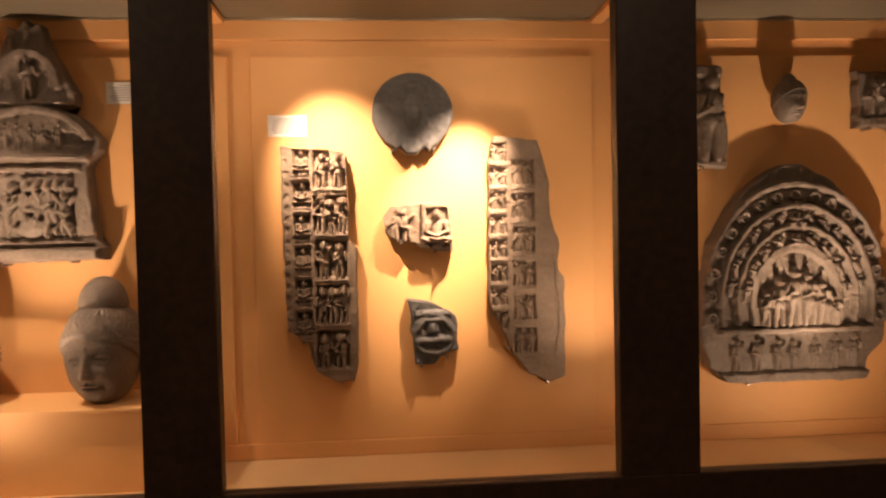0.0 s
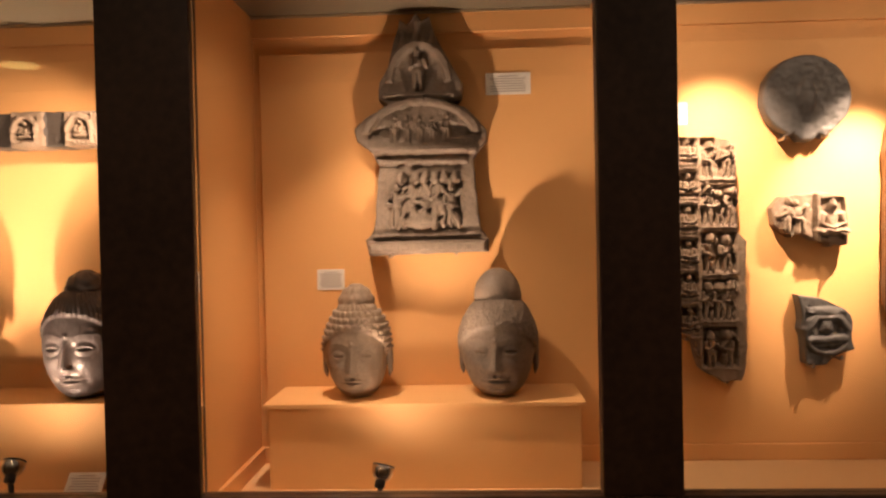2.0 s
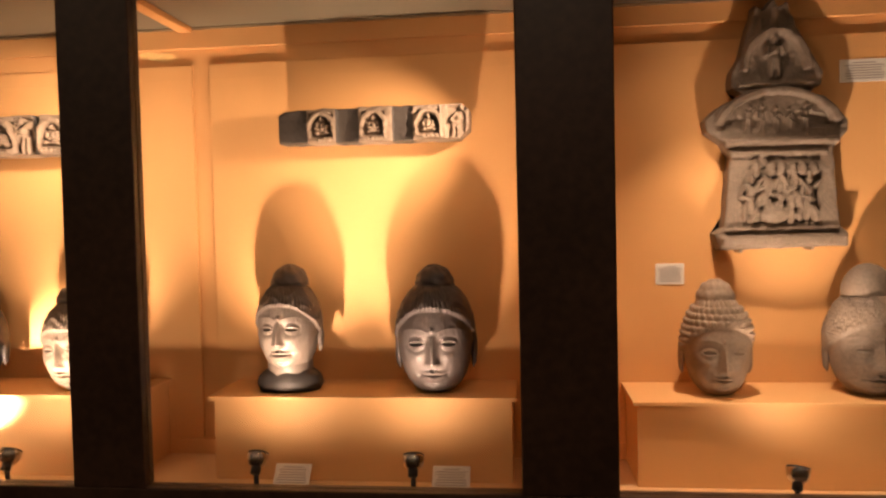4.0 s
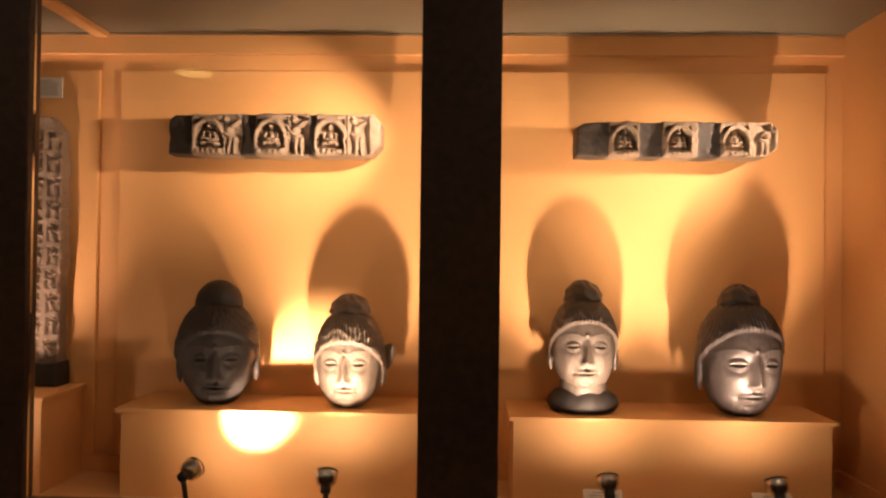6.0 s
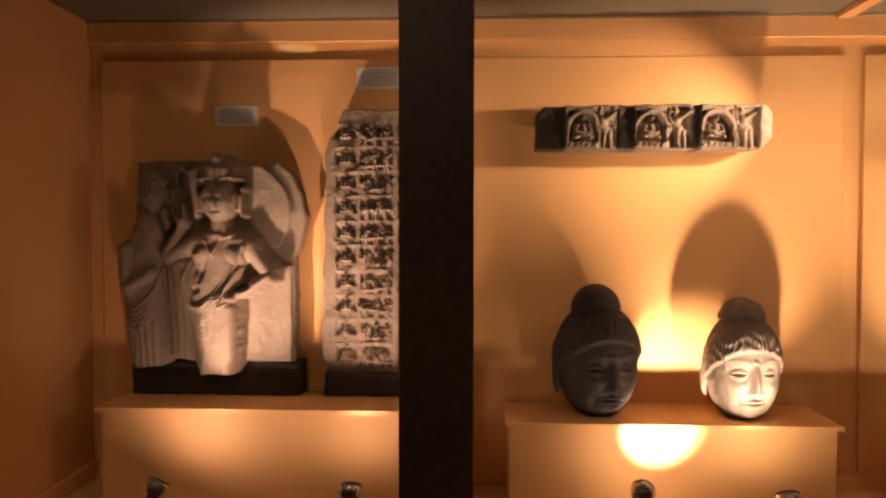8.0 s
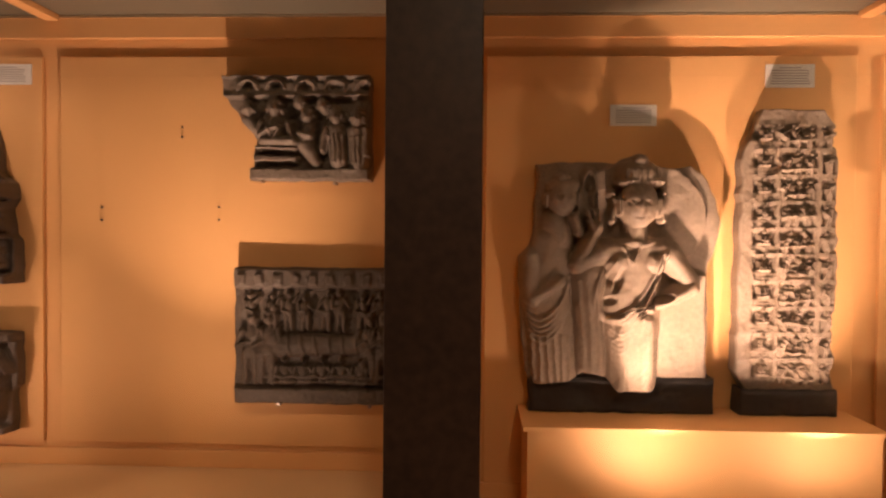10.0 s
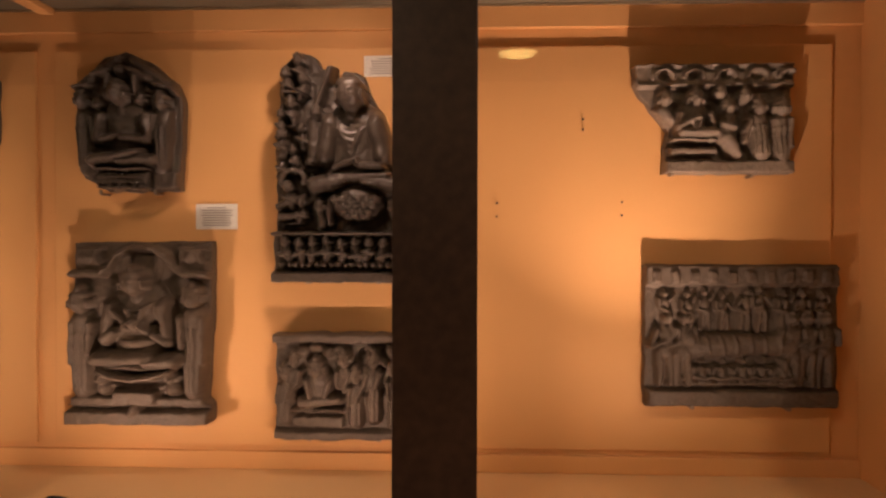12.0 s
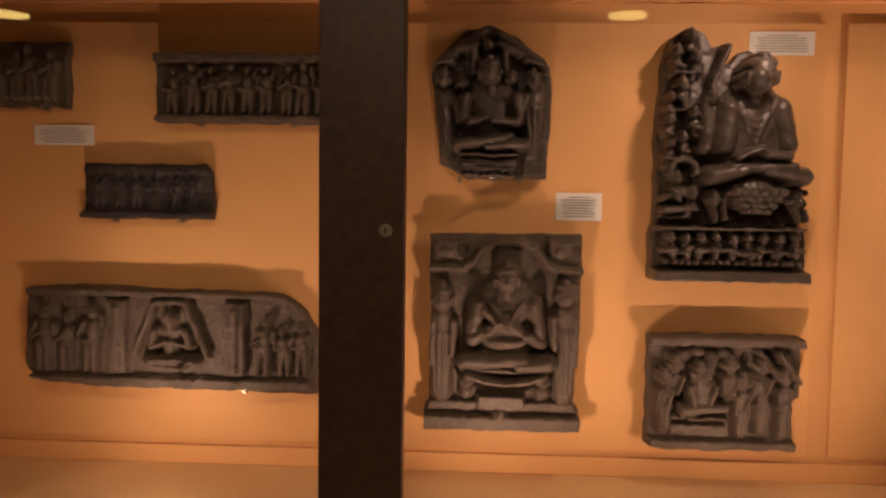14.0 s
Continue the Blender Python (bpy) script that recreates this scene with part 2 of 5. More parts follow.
# the room
structure("floor", slab_bm(-13.0, 3.0, -5.6, FRONT_Y - 0.02, -0.1, 0), CARPET, "dark brown carpet of the gallery", "floor")
structure("ceiling", slab_bm(-13.0, 3.0, -5.6, WALL_Y, 3.40, 3.50), ROOMCEIL, "dim plain ceiling of the gallery", "ceiling")
structure("wall_south", slab_bm(-13.0, 3.0, -5.75, -5.6, 0, 3.40), ROOMWALL, "dim brown wall across the gallery", "wall")
structure("wall_west", slab_bm(-13.40, -13.0, -5.6, WALL_Y, 0, 3.40), ROOMWALL, "dim brown end wall of the gallery", "wall")
structure("wall_east", slab_bm(3.0, 3.40, -5.6, WALL_Y, 0, 3.40), ROOMWALL, "dim brown end wall of the gallery", "wall")


def downlight(x, y):
    th = tagged(new("ceiling_light"), "round warm downlight set into the gallery ceiling", "ceiling light", "gallery downlights")
    th.location = (x, y, 3.40)
    part("rim", turned([(0.195, -0.012), (0.215, -0.010), (0.215, 0.0)], 28), METAL, th)
    part("diffuser", turned([(0.19, -0.016), (0.19, -0.011)], 28), DOWNLIGHT, th, "glowing warm diffuser")


for x in (-5.57, -11.7):
    downlight(x, -4.26)
# bodies for the added fill lights, unseen above the camera
for x in WALK_FILLS:
    downlight(x, -0.95)
for at, aim, spill, beam, cone in POST_SPOTS:
    at, way = Vector(at), (Vector(aim) - Vector(at)).normalized()
    th = tagged(new("post_spot"), "small black spotlight fixed to the back of the wooden post", "spotlight", "post spotlights")
    th.location = (at.x, FRONT_Y + 0.030, at.z)
    turn = Matrix.Translation(at - way * 0.004 - th.location) @ way.to_track_quat("Z", "Y").to_matrix().to_4x4()
    part("head", turned([(0.008, -0.030), (0.012, -0.028), (0.015, -0.012), (0.016, 0.0), (0.013, 0.0), (0.011, -0.006)], 20, turn), BLACK, th)
    part("bracket", slab_bm(-0.008, 0.008, 0.0, 0.030, -0.020, -0.010, 0.001), BLACK, th)

# ---- plinth boxes, cards, labels and lamps ----


def plinth_box(x0, x1, yf, z0, z1):
    th = tagged(new("plinth_box"), "peach painted wooden plinth box with an overhanging top board", "plinth", "plinth boxes")
    th.location = ((x0 + x1) / 2, (yf + WALL_Y - 0.014) / 2, z0)
    w, d = (x1 - x0) / 2, (WALL_Y - 0.014 - yf) / 2
    part("body", slab_bm(-w + 0.012, w - 0.012, -d + 0.014, d, 0, z1 - z0 - 0.012, 0.002), BOXPAINT, th)
    part("top", slab_bm(-w, w, -d, d, z1 - z0 - 0.012, z1 - z0, 0.002), BOXPAINT, th, "thin overhanging top board")
    return th


plinth_box(-1.385, -0.515, 1.855, 0.805, 1.040)
plinth_box(-2.575, -1.695, 1.865, 0.805, 1.047)
plinth_box(-3.660, -2.800, 1.865, 0.805, 1.050)
plinth_box(-4.750, -3.860, 1.865, 0.805, 1.076)


def label_card(x0, x1, z0, z1, y, rows, tilt=0.0, name="wall_label", text="small white printed label with grey lines fixed to the wall"):
    th = tagged(new(name), text, "label", "printed labels")
    w, h = (x1 - x0) / 2, (z1 - z0)
    th.matrix_world = pose((x0 + x1) / 2, y, z0, tilt)
    part("card", slab_bm(-w, w, -0.003, 0.0, 0, h, 0.0008), PAPER, th)
    rnd = random.Random(int(abs(x0) * 1000))
    rows += 2
    for k in range(rows):
        zz = h * (0.84 - 0.68 * k / max(1, rows - 1))
        hw = w * (0.82 if k else 0.55) * rnd.uniform(0.78, 1.0)
        part("text_line", slab_bm(-hw, hw, -0.0036, -0.003, zz - h * 0.021, zz + h * 0.021), INK, th, "line of unreadable print" if k == 0 else "")
    return th


WY = WALL_Y - 0.012
label_card(-0.286, -0.169, 1.801, 1.866, WY, 6)
label_card(-0.761, -0.627, 1.905, 1.970, WY, 5)
label_card(-1.281, -1.198, 1.332, 1.394, WY, 6)
label_card(-4.504, -4.377, 1.852, 1.910, WY, 5)
label_card(-4.086, -3.954, 1.957, 2.020, WY, 5)
label_card(-6.764, -6.647, 1.546, 1.617, WY, 6)
label_card(-6.295, -6.135, 1.965, 2.023, WY, 5)
label_card(-8.133, -7.973, 1.725, 1.777, WY, 4)
for x0, x1 in ((-2.376, -2.272), (-1.928, -1.824)):
    label_card(x0, x1, 0.806, 0.872, 1.822, 5, -40, "card_holder", "small white printed card leaning in front of the plinth")


def floor_lamp_spot(face, aim, floor_z):
    """A small spot lamp on a stalk; its face lies at the given place."""
    face, aim = Vector(face), Vector(aim)
    way = (aim - face).normalized()
    back = face - way * 0.012
    th = tagged(new("spot_lamp"), "small black display spotlight on a stalk with a chrome reflector", "spotlight", "floor spotlights")
    foot = Vector((face.x - way.x * 0.05, 1.648, floor_z))
    th.location = foot
    turn = Matrix.Translation(back - foot) @ way.to_track_quat("Z", "Y").to_matrix().to_4x4()
    part("socket", turned([(0.008, -0.054), (0.0125, -0.052), (0.0125, -0.036), (0.010, -0.034)], 20, turn), BLACK, th)
    part("reflector", turned([(0.010, -0.036), (0.017, -0.034), (0.0225, -0.028), (0.0258, -0.019), (0.0270, -0.009), (0.0262, 0.001), (0.0235, 0.001), (0.0195, -0.006)], 28, turn), CHROME, th, "shiny reflector bowl")
    part("rim", turned([(0.0262, -0.004), (0.0268, -0.002), (0.0268, 0.001), (0.0258, 0.002)], 28, turn), BLACK, th)
    part("bulb", turned([(0.0175, -0.0055), (0.0175, -0.0035)], 18, turn), BULB, th, "glowing bulb face")
    tail = turn @ Vector((0, 0, -0.044))
    bm = bmesh.new()
    stem = Vector((0, 0, 0.012))
    d = tail - stem
    turned([(0.0065, 0), (0.0065, d.length)], 12, Matrix.Translation(stem) @ d.to_track_quat("Z", "Y").to_matrix().to_4x4(), bm)
    part("stalk", bm, BLACK, th)
    part("base", turned([(0.03, 0), (0.03, 0.008), (0.01, 0.014)], 20), BLACK, th)
    return th


for at, aim, spill, beam, cone in FLOOR_SPOTS:
    floor_lamp_spot(at, aim, 0.880 if at[0] < -5 else 0.805)
for at, aim, spill, beam, cone in CEILING_SPOTS:
    face, aim = Vector(at), Vector(aim)
    way = (aim - face).normalized()
    th = tagged(new("ceiling_spot"), "small chrome spotlight hanging under the case's ceiling", "spotlight", "ceiling spotlights")
    th.location = (face.x, face.y, CEIL_Z)
    turn = Matrix.Translation(face - way * 0.012 - th.location) @ way.to_track_quat("Z", "Y").to_matrix().to_4x4()
    part("head", turned([(0.010, -0.036), (0.016, -0.030), (0.024, -0.012), (0.0255, 0.0), (0.022, 0.0), (0.019, -0.006)], 24, turn), CHROME, th)
    part("bulb", turned([(0.0175, -0.0055), (0.0175, -0.0035)], 18, turn), BULB, th, "glowing bulb face")
    part("bracket", turned([(0.02, -0.006), (0.02, 0.0)], 16), CHROME, th)

# ---- carved stones ----


def vnoise(u, v, size, seed):
    """Smooth value noise over two arrays, about -1 to 1."""
    g = np.random.RandomState(seed).uniform(-1, 1, (64, 64))
    a, b = u / size, v / size
    i, j = np.floor(a).astype(int), np.floor(b).astype(int)
    fa, fb = a - i, b - j
    fa, fb = fa * fa * (3 - 2 * fa), fb * fb * (3 - 2 * fb)
    q = lambda m, n: g[m % 64, n % 64]
    return (q(i, j) * (1 - fa) + q(i + 1, j) * fa) * (1 - fb) + (q(i, j + 1) * (1 - fa) + q(i + 1, j + 1) * fa) * fb


class Carving:
    """A height field over a stone's face, to which carved forms are added; u to the right and v up, in metres."""

    def __init__(self, outline, step, seed=1, rough=0.004):
        pts = []
        rnd = np.random.RandomState(seed)
        n = len(outline)
        for k in range(n):
            a, b = np.array(outline[k], float), np.array(outline[(k + 1) % n], float)
            cuts = max(1, int(np.hypot(*(b - a)) / 0.022))
            for c in range(cuts):
                pts.append(a + (b - a) * c / cuts + (rnd.uniform(-rough, rough, 2) if rough else 0))
        self.poly = np.array(pts)
        lo, hi = self.poly.min(0) - step, self.poly.max(0) + step
        us, vs = np.arange(lo[0], hi[0] + step, step), np.arange(lo[1], hi[1] + step, step)
        self.u, self.v = np.meshgrid(us, vs, indexing="ij")
        self.step, self.seed = step, seed
        inside = np.zeros(self.u.shape, bool)
        best = np.full(self.u.shape, 9.0)
        near = [self.u.copy(), self.v.copy()]
        m = len(self.poly)
        for k in range(m):
            (ax, ay), (bx, by) = self.poly[k], self.poly[(k + 1) % m]
            if ay != by:
                cross = ((ay > self.v) != (by > self.v)) & (self.u < (bx - ax) * (self.v - ay) / (by - ay) + ax)
                inside ^= cross
            dx, dy = bx - ax, by - ay
            w = np.clip(((self.u - ax) * dx + (self.v - ay) * dy) / (dx * dx + dy * dy + 1e-12), 0, 1)
            px, py = ax + w * dx, ay + w * dy
            d = np.hypot(self.u - px, self.v - py)
            closer = d < best
            best = np.where(closer, d, best)
            near[0], near[1] = np.where(closer, px, near[0]), np.where(closer, py, near[1])
        self.inside, self.edge, self.near = inside, best, near
        self.h = np.zeros(self.u.shape)
        self.pu, self.pv = self.u, self.v
        self.u = self.pu + 0.0022 * vnoise(self.pu, self.pv, 0.020, seed + 40) + 0.0012 * vnoise(self.pu, self.pv, 0.008, seed + 42)
        self.v = self.pv + 0.0022 * vnoise(self.pu, self.pv, 0.020, seed + 41) + 0.0012 * vnoise(self.pu, self.pv, 0.008, seed + 43)

    def top(self, h):
        self.h = np.maximum(self.h, h)

    def ell(self, cx, cy, rx, ry, h, rot=0.0, base=0.0):
        c, s = math.cos(rot), math.sin(rot)
        x, y = self.u - cx, self.v - cy
        a, b = (x * c + y * s) / rx, (-x * s + y * c) / ry
        d = 1 - a * a - b * b
        self.top(np.where(d > 0, base + h * np.sqrt(np.maximum(d, 0)), 0))

    def cap(self, x0, y0, x1, y1, r0, r1, h, base=0.0):
        dx, dy = x1 - x0, y1 - y0
        w = np.clip(((self.u - x0) * dx + (self.v - y0) * dy) / (dx * dx + dy * dy + 1e-12), 0, 1)
        r = r0 + (r1 - r0) * w
        d = 1 - ((self.u - x0 - w * dx) ** 2 + (self.v - y0 - w * dy) ** 2) / (r * r)
        self.top(np.where(d > 0, base + h * np.sqrt(np.maximum(d, 0)), 0))

    def band(self, x0, y0, x1, y1, h, soft=0.004):
        d = np.minimum(np.minimum(self.u - x0, x1 - self.u), np.minimum(self.v - y0, y1 - self.v))
        self.top(h * np.clip(d / soft, 0, 1))

    def sink(self, x0, y0, x1, y1, h, soft=0.004):
        d = np.minimum(np.minimum(self.u - x0, x1 - self.u), np.minimum(self.v - y0, y1 - self.v))
        self.h = self.h - h * np.clip(d / soft, 0, 1)

    def ring(self, cx, cy, r, w, h, lo=0.0, squash=1.0, point=0.0):
        x, y = self.u - cx, self.v - cy
        rr = np.hypot(x, y / squash) * (1 - point * np.exp(-(x / (0.35 * r)) ** 2))
        d = np.clip(1 - np.abs(rr - r) / w, 0, 1)
        self.top(np.where(y > lo, h * np.minimum(1, 2.5 * d), 0))

    def ridge(self, points, r, amp, over=0.0):
        """A raised line, such as a fold, along a smoothed line of points, on whatever lies higher than over."""
        pts = [Vector((x, y, 0)) for x, y in points]
        fine = []
        n = len(pts)
        for k in range(n - 1):
            p0, p1, p2, p3 = pts[max(k - 1, 0)], pts[k], pts[k + 1], pts[min(k + 2, n - 1)]
            for e in range(6):
                t = e / 6
                fine.append(0.5 * (2 * p1 + (p2 - p0) * t + (2 * p0 - 5 * p1 + 4 * p2 - p3) * t * t + (3 * p1 - p0 - 3 * p2 + p3) * t * t * t))
        fine.append(pts[-1])
        d = np.full(self.u.shape, 9.0)
        for p, q in zip(fine, fine[1:]):
            dx, dy = q.x - p.x, q.y - p.y
            w = np.clip(((self.u - p.x) * dx + (self.v - p.y) * dy) / (dx * dx + dy * dy + 1e-12), 0, 1)
            d = np.minimum(d, np.hypot(self.u - p.x - w * dx, self.v - p.y - w * dy))
        self.h = self.h + np.where(self.h >= over, amp * np.clip(1 - (d / r) ** 2, 0, 1), 0)

    def seated(self, cx, y0, s, d, halo=True):
        if halo:
            self.ell(cx, y0 + 0.80 * s, 0.21 * s, 0.23 * s, 0.25 * d, base=0.12 * d)
        self.ell(cx, y0 + 0.13 * s, 0.44 * s, 0.13 * s, 0.75 * d)
        self.ell(cx - 0.26 * s, y0 + 0.13 * s, 0.17 * s, 0.10 * s, 0.95 * d)
        self.ell(cx + 0.26 * s, y0 + 0.13 * s, 0.17 * s, 0.10 * s, 0.95 * d)
        self.ell(cx, y0 + 0.42 * s, 0.20 * s, 0.27 * s, 0.75 * d)
        self.ell(cx, y0 + 0.56 * s, 0.26 * s, 0.10 * s, 0.65 * d)
        for e in (-1, 1):
            self.cap(cx + e * 0.23 * s, y0 + 0.57 * s, cx + e * 0.27 * s, y0 + 0.33 * s, 0.075 * s, 0.07 * s, 0.75 * d)
            self.cap(cx + e * 0.27 * s, y0 + 0.33 * s, cx + e * 0.03 * s, y0 + 0.27 * s, 0.065 * s, 0.05 * s, 0.98 * d)
        self.ell(cx, y0 + 0.82 * s, 0.105 * s, 0.135 * s, d)
        self.ell(cx, y0 + 0.96 * s, 0.055 * s, 0.05 * s, 0.8 * d)
        self.ell(cx, y0 + 0.80 * s, 0.03 * s, 0.06 * s, 0.35 * d, base=0.75 * d)

    def teacher(self, cx, y0, s, d, chest=True):
        """A larger seated figure with crossed legs, its hands before the chest or in the lap."""
        at = lambda x, y: (cx + x * s, y0 + y * s)
        self.ell(*at(0, 0.80), 0.20 * s, 0.21 * s, 0.14 * d, base=0.10 * d)
        for e in (-1, 1):
            self.ell(*at(e * 0.30, 0.205), 0.150 * s, 0.070 * s, 0.80 * d, rot=-e * 0.12)
        self.cap(*at(-0.36, 0.185), *at(0.20, 0.125), 0.066 * s, 0.048 * s, 0.90 * d)
        self.cap(*at(0.37, 0.180), *at(-0.16, 0.205), 0.068 * s, 0.046 * s, 1.06 * d)
        self.ell(*at(-0.19, 0.205), 0.085 * s, 0.036 * s, 1.12 * d)
        self.ell(*at(0.22, 0.118), 0.085 * s, 0.034 * s, 1.0 * d)
        self.cap(*at(0, 0.30), *at(0, 0.55), 0.140 * s, 0.215 * s, 0.62 * d)
        self.ell(*at(0, 0.60), 0.275 * s, 0.085 * s, 0.64 * d)
        for w, y in ((0.31, 0.075), (0.25, 0.035)):
            self.ridge([at(-w, y + 0.065), at(-w * 0.5, y + 0.010), at(0, y - 0.008), at(w * 0.5, y + 0.010), at(w, y + 0.065)], 0.030 * s, 0.42 * d)
        hy = 0.46 if chest else 0.27
        for e in (-1, 1):
            self.cap(*at(e * 0.235, 0.595), *at(e * 0.278, 0.385), 0.080 * s, 0.076 * s, 0.76 * d)
            self.cap(*at(e * 0.270, 0.375), *at(e * 0.055, hy), 0.062 * s, 0.040 * s, 0.86 * d)
        self.ell(*at(0.0, hy + 0.01), 0.070 * s, 0.060 * s, 1.02 * d)
        self.cap(*at(0, 0.62), *at(0, 0.72), 0.06 * s, 0.055 * s, 0.72 * d)
        self.ell(*at(0, 0.805), 0.112 * s, 0.140 * s, 1.12 * d)
        self.ell(*at(0, 0.865), 0.110 * s, 0.080 * s, 1.02 * d)
        self.ell(*at(0, 0.955), 0.055 * s, 0.045 * s, 0.80 * d)
        self.ell(*at(0, 0.79), 0.013 * s, 0.032 * s, 0.09 * d, base=0.97 * d)
        for e in (-1, 1):
            self.ell(*at(e * 0.036, 0.815), 0.024 * s, 0.010 * s, 0.06 * d, base=0.97 * d)
            self.cap(*at(e * 0.098, 0.83), *at(e * 0.10, 0.74), 0.018 * s, 0.016 * s, 0.6 * d)
        self.ell(*at(0, 0.735), 0.030 * s, 0.011 * s, 0.08 * d, base=0.92 * d)
        for k in range(5):
            w = 0.06 + 0.045 * k
            self.ridge([at(-w, 0.64 - 0.02 * k), at(0, 0.56 - 0.062 * k), at(w, 0.64 - 0.02 * k)], 0.012 * s, 0.022 * d, 0.45 * d)
        for e in (-1, 1):
            for k in range(3):
                self.ridge([at(e * 0.32, 0.54 - 0.07 * k), at(e * 0.20, 0.50 - 0.075 * k)], 0.011 * s, 0.035 * d, 0.4 * d)

    def standing(self, cx, y0, s, d, lean=0.0, arm=1):
        hx = cx + lean * s
        self.cap(cx - 0.06 * s, y0 + 0.42 * s, cx - 0.08 * s, y0 + 0.03 * s, 0.085 * s, 0.06 * s, 0.7 * d)
        self.cap(cx + 0.06 * s, y0 + 0.42 * s, cx + 0.07 * s, y0 + 0.03 * s, 0.085 * s, 0.06 * s, 0.75 * d)
        self.ell(cx + 0.4 * lean * s, y0 + 0.45 * s, 0.15 * s, 0.14 * s, 0.75 * d)
        self.ell(cx + 0.7 * lean * s, y0 + 0.64 * s, 0.135 * s, 0.18 * s, 0.8 * d)
        self.cap(cx - 0.14 * s + lean * s, y0 + 0.73 * s, cx - 0.18 * s, y0 + 0.52 * s, 0.05 * s, 0.045 * s, 0.8 * d)
        self.cap(cx - 0.18 * s, y0 + 0.52 * s, cx - 0.02 * s, y0 + (0.60 if arm > 0 else 0.48) * s, 0.045 * s, 0.04 * s, 0.95 * d)
        self.cap(cx + 0.14 * s + lean * s, y0 + 0.73 * s, cx + 0.19 * s, y0 + (0.56 if arm > 0 else 0.86) * s, 0.05 * s, 0.04 * s, 0.85 * d)
        self.ell(hx, y0 + 0.89 * s, 0.08 * s, 0.095 * s, d)
        self.ell(hx, y0 + 0.975 * s, 0.055 * s, 0.04 * s, 0.8 * d)

    def visage(self, cx, cy, r, d, base=0.0, hair=True):
        """A small head in high relief: skull, hair cap, brow, nose, cheeks and mouth."""
        self.ell(cx, cy, 0.82 * r, r, d, base=base)
        top = base + 0.86 * d
        if hair:
            self.ell(cx, cy + 0.62 * r, 0.90 * r, 0.50 * r, 0.84 * d, base=base)
            self.ell(cx, cy + 1.10 * r, 0.46 * r, 0.34 * r, 0.70 * d, base=base)
        self.ell(cx, cy - 0.12 * r, 0.15 * r, 0.34 * r, 0.30 * d, base=top)
        for e in (-1, 1):
            self.hollow(cx + e * 0.34 * r, cy + 0.08 * r, 0.26 * r, 0.12 * r, 0.12 * d)
            self.ell(cx + e * 0.34 * r, cy + 0.07 * r, 0.17 * r, 0.08 * r, 0.08 * d, base=base + 0.80 * d)
            self.cap(cx + e * 0.86 * r, cy + 0.15 * r, cx + e * 0.86 * r, cy - 0.45 * r, 0.13 * r, 0.11 * r, 0.6 * d, base)
        self.hollow(cx, cy - 0.54 * r, 0.30 * r, 0.06 * r, 0.12 * d)

    def hollow(self, cx, cy, rx, ry, depth, rot=0.0):
        """A drilled or undercut hollow."""
        c, s = math.cos(rot), math.sin(rot)
        x, y = self.u - cx, self.v - cy
        a, b = (x * c + y * s) / rx, (-x * s + y * c) / ry
        self.h = self.h - depth * np.clip(1.6 * (1 - a * a - b * b), 0, 1)

    def crowd(self, x0, x1, y0, s, d, n, seed=0):
        rnd = random.Random(seed)
        for k in range(n):
            cx = x0 + (x1 - x0) * (k + 0.5) / n + rnd.uniform(-0.1, 0.1) * (x1 - x0) / n
            self.standing(cx, y0, s * rnd.uniform(0.86, 1.04), d * rnd.uniform(0.8, 1.05), rnd.uniform(-0.08, 0.08), rnd.choice((-1, 1)))

    def build(self, name, thick, mat, place, yfront, label, category, group="", round_edge=0.006, grain=0.0016, kind="", worn=0.0, clips=()):
        """The stone: its carved face looks to -y; its back lies thick behind the ground of the carving."""
        h = self.h + grain * vnoise(self.u, self.v, 0.010, self.seed + 5) + 2.2 * grain * vnoise(self.u, self.v, 0.05, self.seed + 9)
        if worn:
            h = h + worn * np.minimum(0, vnoise(self.u, self.v, 0.06, self.seed + 3)) * 2
        fall = np.clip(1 - self.edge / round_edge, 0, 1)
        h = h - round_edge * 0.8 * (1 - np.sqrt(np.maximum(0, 1 - fall * fall)))
        ins = self.inside
        cell = ins[:-1, :-1] | ins[1:, :-1] | ins[:-1, 1:] | ins[1:, 1:]
        use = np.zeros(ins.shape, bool)
        for a in (slice(None, -1), slice(1, None)):
            for b in (slice(None, -1), slice(1, None)):
                use[a, b] |= cell
        u, v = np.where(ins, self.pu, self.near[0]), np.where(ins, self.pv, self.near[1])
        h = np.where(ins, h, -round_edge * 0.8)
        idx = np.full(ins.shape, -1)
        idx[use] = np.arange(use.sum())
        verts = np.stack([u[use], -h[use], v[use]], 1)
        i, j = np.nonzero(cell)
        quads = np.stack([idx[i, j], idx[i + 1, j], idx[i + 1, j + 1], idx[i, j + 1]], 1)
        edges = {}
        for q in quads:
            for a, b in ((q[0], q[1]), (q[1], q[2]), (q[2], q[3]), (q[3], q[0])):
                if (b, a) in edges:
                    del edges[(b, a)]
                else:
                    edges[(a, b)] = 1
        rim = sorted({a for e in edges for a in e})
        back = {a: len(verts) + k for k, a in enumerate(rim)}
        verts = np.concatenate([verts, np.stack([verts[rim, 0], np.full(len(rim), thick), verts[rim, 2]], 1)])
        faces = [tuple(q) for q in quads] + [(b, a, back[a], back[b]) for a, b in edges]
        mid = len(verts)
        verts = np.concatenate([verts, [[self.poly[:, 0].mean(), thick, self.poly[:, 1].mean()]]])
        faces += [(back[b], back[a], mid) for a, b in edges]
        me = bpy.data.meshes.new(name)
        me.from_pydata(verts.tolist(), [], faces)
        me.materials.append(mat)
